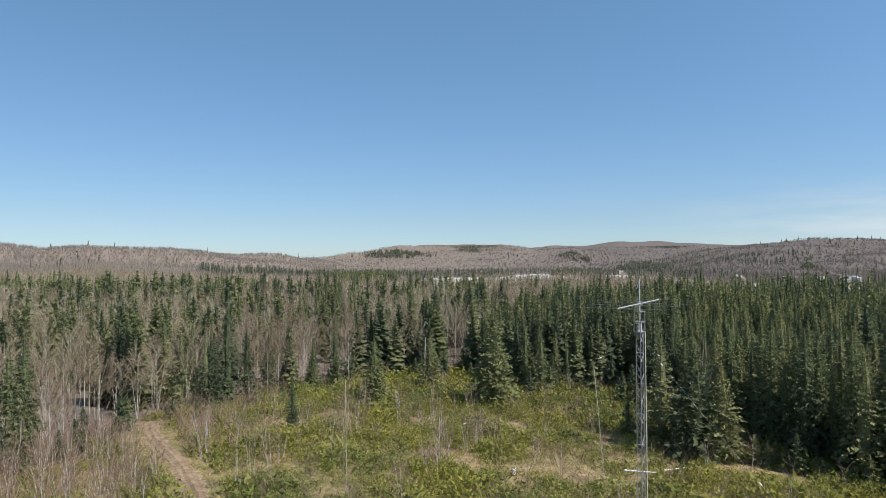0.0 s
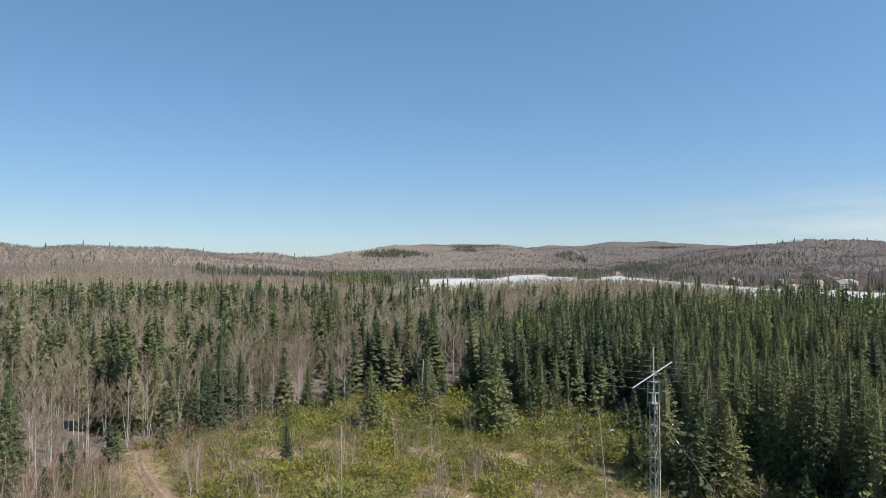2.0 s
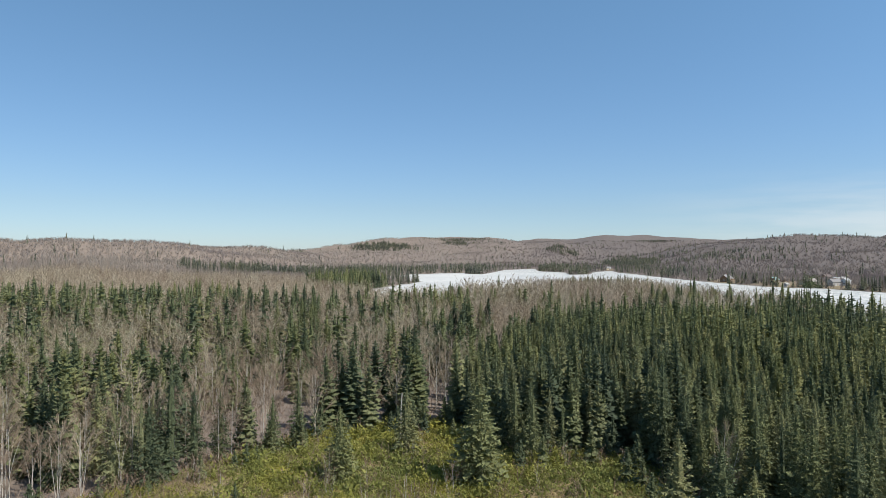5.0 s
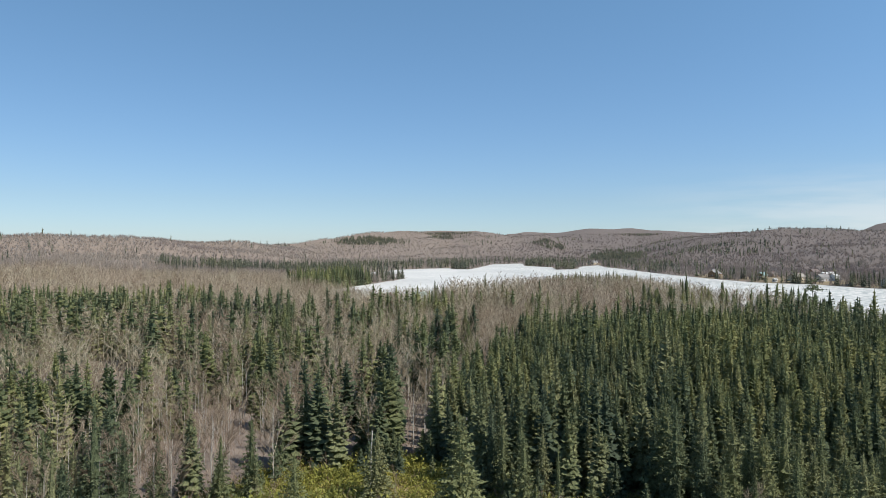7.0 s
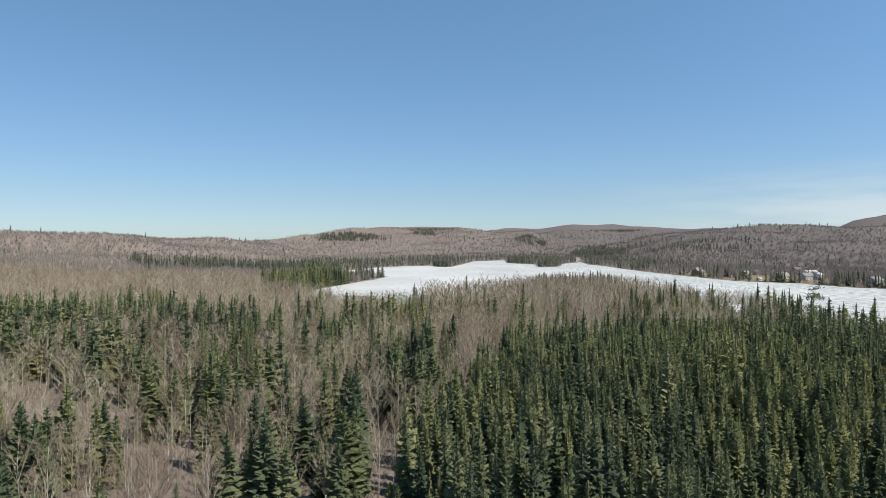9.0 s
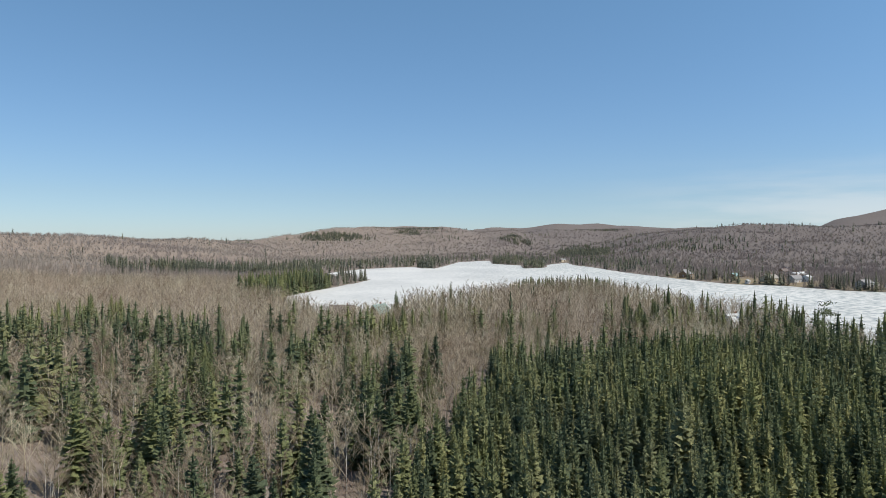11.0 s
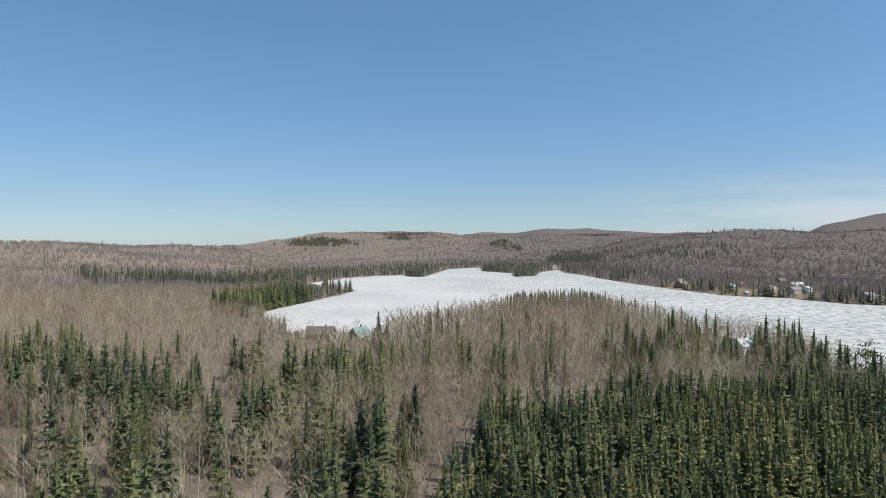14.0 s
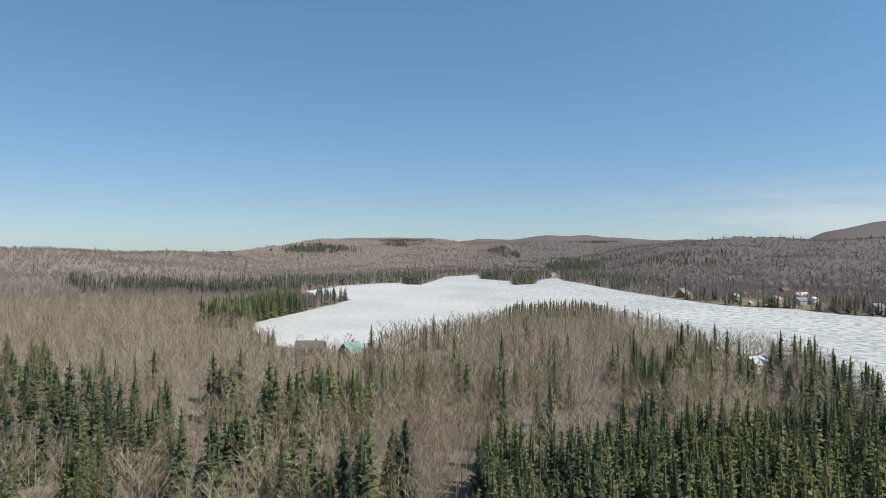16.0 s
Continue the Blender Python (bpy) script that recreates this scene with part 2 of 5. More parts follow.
# houses: x, y, clear ground round each
HOMES = [(5, 352, 6.5), (-14, 376, 7.5), (153, 318, 7), (345, 664, 13), (324, 722, 13), (334, 745, 10), (376, 700, 8), (357, 624, 15), (333, 619, 8), (374, 612, 15),
         (416, 676, 10), (432, 690, 10), (455, 756, 9), (386, 542, 10), (402, 534, 9), (338, 1262, 14), (352, 1300, 10), (350, 645, 12), (342, 634, 9), (366, 598, 10), (372, 585, 8), (318, 706, 8), (378, 650, 12)]


MEADOW = (43, 334, 14, 15)


def free_of_homes(x, y):
    out = np.ones(np.shape(x), bool)
    for hx, hy, r in HOMES:
        out &= np.hypot(x - hx, y - hy) > r
    return out


def edge_distance(x, y, poly):
    """Distance to a polygon's edge, negative inside."""
    p = np.array(poly, float)
    q = np.roll(p, -1, 0)
    best = np.full(x.shape, 1e12)
    inside = np.zeros(x.shape, bool)
    for (ax, ay), (bx, by) in zip(p, q):
        ux, uy = bx - ax, by - ay
        t = (((x - ax) * ux + (y - ay) * uy) / (ux * ux + uy * uy)).clip(0, 1)
        best = np.minimum(best, (x - ax - t * ux) ** 2 + (y - ay - t * uy) ** 2)
        if ay != by:
            inside ^= ((ay > y) != (by > y)) & (x < (bx - ax) * (y - ay) / (by - ay) + ax)
    return np.where(inside, -1, 1) * np.sqrt(best)


def smooth(t):
    t = np.clip(t, 0, 1)
    return t * t * (3 - 2 * t)


def waves(x, y, size, seed):
    """Soft uneven waves between about -1 and 1."""
    r = np.random.default_rng(seed)
    out = np.zeros(np.shape(x))
    for _ in range(6):
        a, k, f = r.uniform(0, math.tau), r.uniform(0.6, 1.7) / size * math.tau, r.uniform(0, math.tau)
        out += np.sin((np.cos(a) * x + np.sin(a) * y) * k + f)
    return out / 3.2


# ridges: bearing to the left in degrees, distance of the crest, its height; and where the slope begins, as a share of the distance
WEST_RIDGE = (0.36, [(70, 900, 46), (40, 1000, 47), (34, 1024, 45), (31.5, 1060, 38), (28.5, 1090, 41), (25, 1130, 40), (20, 1250, 41), (14, 1500, 40), (10, 1700, 26), (7, 1900, 0)])
NORTH_RIDGE = (0.6, [(18, 2000, 24), (13, 2250, 38), (10, 2300, 42), (8.5, 2350, 54), (7, 2400, 56), (6, 2450, 68), (4, 2520, 87), (1, 2650, 96), (-2, 2690, 99), (-5, 2700, 100), (-8.5, 2750, 80), (-11, 2800, 86), (-13, 2900, 70)])
FAR_NORTH_RIDGE = (0.55, [(-6, 3000, 71), (-9, 3100, 99), (-12, 3200, 106), (-15, 3250, 124), (-19, 3250, 118), (-23, 3200, 107), (-27, 3100, 95), (-31, 3100, 71)])
EAST_RIDGE = (0.45, [(-18, 2500, 24), (-23, 2300, 66), (-25.5, 2230, 80), (-27, 2200, 81), (-31, 2150, 82), (-35, 2100, 81), (-39, 2100, 80), (-45, 2200, 82), (-70, 2200, 84)])
FAR_EAST_RIDGE = (0.6, [(-33, 3300, 76), (-36, 3400, 146), (-40, 3500, 190), (-44, 3600, 222), (-70, 3600, 242)])
RIDGES = [WEST_RIDGE, NORTH_RIDGE, FAR_NORTH_RIDGE, EAST_RIDGE, FAR_EAST_RIDGE]


def height(x, y):
    """Height of the ground over the lake."""
    x, y = np.asarray(x, float), np.asarray(y, float)
    shore = edge_distance(x, y, LAKE)
    h = np.where(shore < 0, -0.6 * smooth(-shore / 12) - 0.12, -0.12 + 2.3 * smooth(shore / 30))
    h = h + 0.5 * waves(x, y, 45, 3) * smooth(shore / 40) + 2.5 * waves(x, y, 260, 4) * smooth((shore - 60) / 200)
    far, bear = np.hypot(x, y), np.degrees(np.arctan2(-x, y))
    rise = np.zeros(x.shape)
    for start, line in RIDGES:
        b = np.array(line[::-1], float)
        d, top = np.interp(bear, b[:, 0], b[:, 1]), np.interp(bear, b[:, 0], b[:, 2])
        fade = smooth((bear - b[0, 0] + 2) / 4) * smooth((b[-1, 0] + 2 - bear) / 4)
        up = (far - start * d) / (d - start * d)
        r = top * fade * np.where(up < 1, smooth(up * 0.5) * 2, 1 - 0.5 * smooth((up - 1) * 0.6))
        rise = np.maximum(rise, r)
    rise = rise + 5 * waves(x, y, 420, 9) * smooth(rise / 40)
    return h + np.maximum(rise, 0) * smooth(shore / 250)


# ---- meshes from arrays ----
def soup(name, tris, tint=None, mats=()):
    """A mesh of loose triangles, given as an array (n, 3, 3)."""
    me = bpy.data.meshes.new(name)
    n = len(tris)
    me.vertices.add(3 * n)
    me.vertices.foreach_set("co", np.ascontiguousarray(tris, np.float32).ravel())
    me.loops.add(3 * n)
    me.loops.foreach_set("vertex_index", np.arange(3 * n, dtype=np.int32))
    me.polygons.add(n)
    me.polygons.foreach_set("loop_start", np.arange(0, 3 * n, 3, dtype=np.int32))
    if tint is not None:
        a = me.attributes.new("tint", "FLOAT", "POINT")
        a.data.foreach_set("value", np.repeat(np.asarray(tint, np.float32), 3))
    for m in mats:
        me.materials.append(m)
    me.update()
    me.validate()
    return me


def part(name, bm, mat, parent, label=""):
    me = bpy.data.meshes.new(name)
    bm.to_mesh(me)
    bm.free()
    me.materials.append(mat)
    ob = new(name, me)
    ob.parent = parent
    return tagged(ob, label)


def grid_mesh(name, xs, ys, z_of):
    gx, gy = np.meshgrid(xs, ys)
    z = z_of(gx, gy)
    nx, ny = len(xs), len(ys)
    co = np.stack([gx, gy, z], -1).reshape(-1, 3)
    i = np.arange(nx * ny).reshape(ny, nx)
    quads = np.stack([i[:-1, :-1], i[:-1, 1:], i[1:, 1:], i[1:, :-1]], -1).reshape(-1, 4)
    me = bpy.data.meshes.new(name)
    me.vertices.add(len(co))
    me.vertices.foreach_set("co", co.astype(np.float32).ravel())
    me.loops.add(quads.size)
    me.loops.foreach_set("vertex_index", quads.astype(np.int32).ravel())
    me.polygons.add(len(quads))
    me.polygons.foreach_set("loop_start", np.arange(0, quads.size, 4, dtype=np.int32))
    me.polygons.foreach_set("use_smooth", np.ones(len(quads), bool))
    me.update()
    return me, co


# ---- ground and lake ----
u = np.linspace(-1, 1, 270)
xs = 25 * np.sinh(u * 5.9)
v = np.linspace(-1, 1, 320)
ys = 250 + 60 * np.sinh(v * 5.0)
ground_me, co = grid_mesh("ground", xs, ys, height)
cl = edge_distance(co[:, 0], co[:, 1], CLEARING)
at = ground_me.attributes.new("woods", "FLOAT", "POINT")
lawn = np.zeros(len(co))
for hx, hy, r in (*HOMES[3:], (MEADOW[0], MEADOW[1], 4)):
    lawn = np.maximum(lawn, smooth((r + 16 - np.hypot(co[:, 0] - hx, co[:, 1] - hy)) / 14))
at.data.foreach_set("value", (smooth((cl + 4) / 10) * (1 - 0.6 * lawn)).astype(np.float32))
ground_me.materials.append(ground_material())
tagged(new("ground", ground_me), "rough ground of dead grass and leaf litter rising to wooded hills", "ground", kind="structure")


def ice():
    bm = bmesh.new()
    p = np.array(LAKE, float)
    q = np.roll(p, -1, 0)
    rng = np.random.default_rng(5)
    vs = []
    for a, b in zip(p, q):
        n = max(1, int(np.hypot(*(b - a)) / 9))
        for k in range(n):
            c = a + (b - a) * k / n + (rng.uniform(-1.6, 1.6, 2) if k else 0)
            vs.append(bm.verts.new((c[0], c[1], 0.05)))
    bm.faces.new(vs)
    bmesh.ops.triangulate(bm, faces=bm.faces[:])
    bmesh.ops.recalc_face_normals(bm, faces=bm.faces[:])
    me = bpy.data.meshes.new("lake_ice")
    bm.to_mesh(me)
    bm.free()
    me.materials.append(ice_material())
    return tagged(new("lake_ice", me), "frozen lake under white, thawing, wind-streaked ice", "lake", kind="structure")


ice()


# ---- trees ----
def blade(rng, base, tip, width):
    """One pointed triangle from base to tip."""
    side = np.cross(tip - base, rng.normal(size=3))
    side *= width / (np.linalg.norm(side) + 1e-9)
    return np.array([base - side, base + side, tip])


def spruce_tris(seed, tiers, boughs, sprigs, size=0.5, height_m=11.0, radius=1.3, bare=0.02, thin=0.0, taper=0.85, core=6, pieces=2):
    """The crown of a spruce: whorl over whorl of boughs that droop low down and rise near the top, each a folded spray, with sprigs round them and dense dark wood within."""
    rng = np.random.default_rng(seed)
    out = []
    bulge = rng.uniform(-0.14, 0.14, 14)
    lobes = rng.uniform(0, math.tau, 6)
    up = np.array([0.0, 0.0, 1.0])
    foot, length = height_m * bare, height_m * (1 - bare)

    def reach(f, a=0.0):
        k = radius * (1 - f) ** taper * (0.72 + 0.28 * min(1, f * 5)) * (1 + bulge[int(f * 13.9)])
        return k * (1 + 0.13 * math.sin(2 * a + lobes[int(f * 5.9)])) + 0.04

    rings = [(0.04, 0.32), (0.45, 0.36), (0.8, 0.45)]
    for n, (f, share) in enumerate(rings):
        nxt = rings[n + 1] if n < 2 else (0.99, 0.0)
        for k in range(core):
            a, b = math.tau * k / core + n, math.tau * (k + 1) / core + n
            r, q = reach(f) * share, reach(nxt[0]) * nxt[1]
            p = [np.array([math.cos(c) * w, math.sin(c) * w, foot + length * h]) for c, w, h in ((a, r, f), (b, r, f), (b, q, nxt[0]), (a, q, nxt[0]))]
            out.append([p[0], p[1], p[2]])
            if n < 2:
                out.append([p[0], p[2], p[3]])
    for k in range(tiers):
        whorl = 1 - ((tiers - k - 0.5) / tiers) ** 0.95
        count = max(3, round(boughs * (0.5 + 0.5 * (1 - whorl) ** 0.6)))
        first = rng.uniform(0, math.tau)
        for b in range(count):
            a = first + math.tau * (b + rng.uniform(-0.3, 0.3)) / count
            f = min(0.985, max(0.0, whorl + rng.uniform(-0.6, 0.6) / tiers))
            if thin and (rng.uniform() < thin or math.sin(2 * a + 9 * f) > 0.78):
                continue
            ln = reach(f, a) * rng.uniform(0.78, 1.18)
            way = np.array([math.cos(a), math.sin(a), 0.0])
            side = np.array([-math.sin(a), math.cos(a), 0.0])
            fall = -0.58 + 1.6 * f ** 1.6 + rng.uniform(-0.18, 0.18)
            root = way * ln * 0.12 + up * (foot + length * f + 0.2 * ln)
            tip = root + way * ln * 0.9 + up * ln * fall
            mid = root + (tip - root) * rng.uniform(0.55, 0.74) - up * ln * rng.uniform(0.14, 0.3)
            w = ln * math.pi / count * rng.uniform(0.5, 0.8) + 0.09
            if pieces == 2:
                out.append([root, mid - side * w, tip])
                out.append([root, tip, mid + side * w])
                continue
            for n in range(pieces):
                u = 0.3 + 0.62 * (n + rng.uniform(-0.3, 0.3)) / (pieces - 1)
                c = root + (tip - root) * u - up * 0.1 * ln * u * (1 - u)
                hand = (-1, 1)[n % 2] if n < pieces - 1 else rng.uniform(-0.5, 0.5)
                end = c + way * ln * rng.uniform(0.05, 0.2) + side * hand * w * rng.uniform(0.55, 1.05) * (1.15 - 0.5 * u) + up * rng.normal(-0.03, 0.09) * ln
                out.append(blade(rng, c - (tip - root) * 0.05, end, ln * rng.uniform(0.07, 0.12) + 0.02))
    for n in range(sprigs):
        f = 1 - (1 - (n + rng.uniform()) / sprigs * 0.985) ** 0.8
        a = rng.uniform(0, math.tau)
        r = reach(f, a)
        ln = size * rng.uniform(0.55, 1.25) * (1 - 0.45 * f)
        way = np.array([math.cos(a), math.sin(a), 0.0])
        root = way * max(r * rng.uniform(0.6, 0.98) - 0.25 * ln, 0) + up * (foot + length * f - 0.12 * r)
        tip = root + (way * rng.uniform(0.6, 0.95) + up * (rng.uniform(-0.3, 0.3) + 0.5 * f) + rng.normal(size=3) * 0.22) * ln
        out.append(blade(rng, root, tip, ln * rng.uniform(0.16, 0.28)))
    for k in range(3):
        a = k * 2.1
        out.append([np.array([0.15 * math.cos(a), 0.15 * math.sin(a), height_m * 0.91]), np.array([0.15 * math.cos(a + 2.1), 0.15 * math.sin(a + 2.1), height_m * 0.91]), up * height_m * 1.03])
    return np.array(out)


def stem_tris(h, r, lean=(0.0, 0.0)):
    """A three-sided tapered stem."""
    out = []
    for k in range(3):
        a, b = math.tau * k / 3, math.tau * (k + 1) / 3
        p, q = np.array([r * math.cos(a), r * math.sin(a), -0.3]), np.array([r * math.cos(b), r * math.sin(b), -0.3])
        out.append([p, q, np.array([lean[0] * h, lean[1] * h, h])])
    return out


def bare_tris(seed, limbs, forks, twigs, height_m=11.0, spread=2.4, twig=0.03, limb=0.05, low=0.3, stem=0.1, light=0.75, flare=0.85):
    """A leafless broadleaf tree: stem, limbs rising to a rounded crown, forks, and twigs fanning upwards. Returns the triangles and each one's paleness."""
    rng = np.random.default_rng(seed)
    out = stem_tris(height_m * 0.93, stem) if stem else []
    ends = []
    for k in range(limbs):
        f = low + 0.3 + (0.68 - low) * (k + rng.uniform(0.1, 1.0)) / limbs
        a = k * 2.4 + rng.uniform(-0.5, 0.5)
        swell = math.sqrt(max(0.03, 1 - ((f - 0.62) / (0.42 if f > 0.62 else 0.5)) ** 2))
        reach = spread * swell * rng.uniform(0.7, 1.08)
        tip = np.array([math.cos(a) * reach, math.sin(a) * reach, height_m * f * rng.uniform(0.97, 1.03)])
        root = np.array([0, 0, max(height_m * low * rng.uniform(0.6, 1.0), tip[2] - reach * rng.uniform(0.9, 1.5) - 0.06 * height_m)])
        out.append(blade(rng, root, tip, limb))
        ends.append((root, tip))
        for _ in range(forks):
            c = root + (tip - root) * rng.uniform(0.3, 0.75)
            d = (tip - root) * rng.uniform(0.3, 0.55)
            e = c + d + rng.normal(size=3) * np.array([0.16, 0.16, 0.1]) * spread + np.array([0, 0, 0.05 * height_m])
            out.append(blade(rng, c, e, limb * 0.55))
            ends.append((c, e))
    pale = [light] * len(out)
    for k in range(twigs):
        root, tip = ends[rng.integers(len(ends))]
        c = root + (tip - root) * rng.uniform(0.35, 1.0)
        out_way = np.array([c[0], c[1], 0.0]) / (spread + 0.01)
        d = 0.5 * (tip - root) / np.linalg.norm(tip - root) + flare * out_way + np.array([0, 0, 0.75 - 0.5 * flare]) + rng.normal(size=3) * np.array([0.34, 0.34, 0.22])
        e = c + d / np.linalg.norm(d) * height_m * rng.uniform(0.05, 0.12)
        limit = height_m * (0.62 + 0.42 * math.sqrt(max(0.0, 1.1 - (e[0] ** 2 + e[1] ** 2) / (1.25 * spread) ** 2)))
        if e[2] > limit:
            e = c + (e - c) * max(0.25, min(1.0, (limit - c[2]) / (e[2] - c[2])))
        out.append(blade(rng, c, e, twig))
        pale.append(0.0)
    return np.array(out), np.array(pale)


def hill_tree_tris(seed, sprays, height_m=10.5, spread=2.6, width=0.2):
    """A leafless tree seen from far: sprays of twigs that fan out under a rounded crown."""
    rng = np.random.default_rng(seed)
    out = []
    for k in range(sprays):
        a, q = k * 2.4 + rng.uniform(-0.4, 0.4), math.sqrt((k + 0.5) / sprays)
        base = np.array([math.cos(a) * q * spread * 0.2, math.sin(a) * q * spread * 0.2, height_m * rng.uniform(0.0, 0.3)])
        tip = np.array([math.cos(a) * q * spread, math.sin(a) * q * spread, height_m * (1.0 - 0.35 * q * q) * rng.uniform(0.92, 1.04)])
        out.append(blade(rng, base, tip, width * rng.uniform(0.7, 1.3)))
    return np.array(out)


def bush_tris(seed, leaves, r=0.8, h=0.9, size=0.16):
    """A low mound of small upright leaf sprays."""
    rng = np.random.default_rng(seed)
    out = []
    for _ in range(leaves):
        a, q = rng.uniform(0, math.tau), math.sqrt(rng.uniform())
        top = h * (1 - q * q) * rng.uniform(0.45, 1.1) + 0.12
        c = np.array([math.cos(a) * q * r, math.sin(a) * q * r, top * rng.uniform(0.3, 1.0)])
        e = c + np.array([math.cos(a) * q, math.sin(a) * q, 0.55]) * size * rng.uniform(0.6, 1.5) + rng.normal(size=3) * size * 0.9
        out.append(blade(rng, c, e, size * rng.uniform(0.45, 0.85)))
    return np.array(out)


def tuft_tris(seed, blades=9, h=0.55):
    rng = np.random.default_rng(seed)
    out = []
    for _ in range(blades):
        c = np.array([*rng.normal(0, 0.12, 2), -0.05])
        e = c + np.array([*rng.normal(0, 0.25, 2), h * rng.uniform(0.5, 1.1)])
        out.append(blade(rng, c, e, 0.03))
    return np.array(out)


def scatter(templates, pts, scale, rng, wide=None, tint=None, lean=0.0):
    """Copies of template triangles at points, turned and scaled, as one array, and each one's tint."""
    tris, tints = [], []
    pick = rng.integers(0, len(templates), len(pts))
    turn = rng.uniform(0, math.tau, len(pts))
    wide = scale if wide is None else wide
    tint = rng.uniform(0, 1, len(pts)) if tint is None else tint
    for k, tpl in enumerate(templates):
        tpl, pale = tpl if isinstance(tpl, tuple) else (tpl, np.zeros(len(tpl)))
        i = np.where(pick == k)[0]
        if not len(i):
            continue
        c, s = np.cos(turn[i])[:, None, None], np.sin(turn[i])[:, None, None]
        x, y, z = tpl[None, :, :, 0], tpl[None, :, :, 1], tpl[None, :, :, 2]
        w, h = wide[i][:, None, None], scale[i][:, None, None]
        lx, ly = rng.normal(0, lean, (2, len(i), 1, 1)) if lean else (0.0, 0.0)
        zz = z * h
        got = np.stack([(x * c - y * s) * w + lx * zz + pts[i, 0][:, None, None], (x * s + y * c) * w + ly * zz + pts[i, 1][:, None, None], zz + pts[i, 2][:, None, None]], -1)
        tris.append(got.reshape(-1, 3, 3))
        tints.append((tint[i][:, None] + pale[None, :]).ravel())
    return np.concatenate(tris), np.concatenate(tints)


def spread_points(rng, x0, x1, y0, y1, step, jitter=0.42):
    gx, gy = np.meshgrid(np.arange(x0, x1, step), np.arange(y0, y1, step))
    gx[1::2] += step / 2
    p = np.stack([gx.ravel(), gy.ravel()], -1)
    return p + rng.uniform(-jitter, jitter, p.shape) * step


def on_ground(p):
    p = np.asarray(p, float)
    return np.concatenate([p[:, :2], height(p[:, 0], p[:, 1])[:, None]], 1)


def in_view(p, margin=14):
    """The part of the plan that the flight ever looks over."""
    return (np.abs(p[:, 0] - 0.06 * p[:, 1]) < 0.74 * (p[:, 1] + 10) + margin) & (p[:, 1] > 40)


def trunk_bm(h, r, sides=6, lean=0.0, top=0.15):
    bm = bmesh.new()
    prev = None
    for k in range(5):
        f = k / 4
        rr = r * (1 - f * (1 - top))
        ring = [bm.verts.new((rr * math.cos(math.tau * s / sides) + lean * h * f * f, rr * math.sin(math.tau * s / sides) + 0.3 * lean * h * math.sin(3 * f), h * f - 0.25 * (k == 0))) for s in range(sides)]
        if prev:
            for s in range(sides):
                bm.faces.new((prev[s], prev[(s + 1) % sides], ring[(s + 1) % sides], ring[s]))
        prev = ring
    bm.faces.new(prev)
    return bm


SPRUCE_NEAR = [spruce_tris(21 + k, 27, 8, 40, 0.4, radius=1.75 + 0.15 * (k % 3), taper=(0.76, 0.9)[k % 2], core=4) for k in range(8)]
SPRUCE_MID = [spruce_tris(31 + k, 16, 5, 16, 0.6, radius=1.8 + 0.15 * (k % 3), taper=(0.76, 0.9)[k % 2], core=4) for k in range(8)]
SPRUCE_FAR = [spruce_tris(51 + k, 12, 5, 6, 0.7, radius=1.65 + 0.2 * (k % 3), taper=0.85, core=4) for k in range(6)]
SPRUCE_DOT = [spruce_tris(61 + k, 3, 4, 0, 1.6, radius=2.8, taper=0.8, core=3) for k in range(5)]
BARE_MID = [bare_tris(81 + k, 12, 2, 200, 10.5, 2.0 + 0.4 * (k % 3), 0.02, 0.032, 0.2, 0.06) for k in range(8)]
BARE_FAR = [bare_tris(91 + k, 8, 0, 34, 10.5, 2.3 + 0.3 * (k % 3), 0.04, 0.045, 0.16, 0.06, 0.4, 0.35) for k in range(7)]
BARE_SLOPE = [hill_tree_tris(171 + k, 13, 10.5, 2.6, 0.12) for k in range(7)]
BARE_DOT = [hill_tree_tris(191 + k, 6, 10.5, 2.6, 0.26) for k in range(7)]


def stuff(name, tris_tint, mat, label, category):
    return tagged(new(name, soup(name, tris_tint[0], tris_tint[1], (mat,))), label, category, kind="stuff")


def top_limit(x, y):
    """How high the growth may rise: young trees only on the low shore round the two cabins and in the boggy gap behind the point."""
    low = np.where(x > -30, 12.8 - (y - 310) * 0.137, 18.0 - (y - 310) * 0.11)
    low = low + 2.4 + 1.2 * waves(x, y, 9, 31)
    out = np.where((x > -62) & (x < 15) & (y > 285) & (y < 430), low, 99.0)
    out = np.where(np.hypot(x - 147, y - 306) < 9, 7.0, out)
    along = (x - 11) / (y - 80)
    return np.where((along > -0.103) & (along < -0.079) & (y > 560) & (y < 860), np.minimum(out, (846 - y) * 0.055), out)


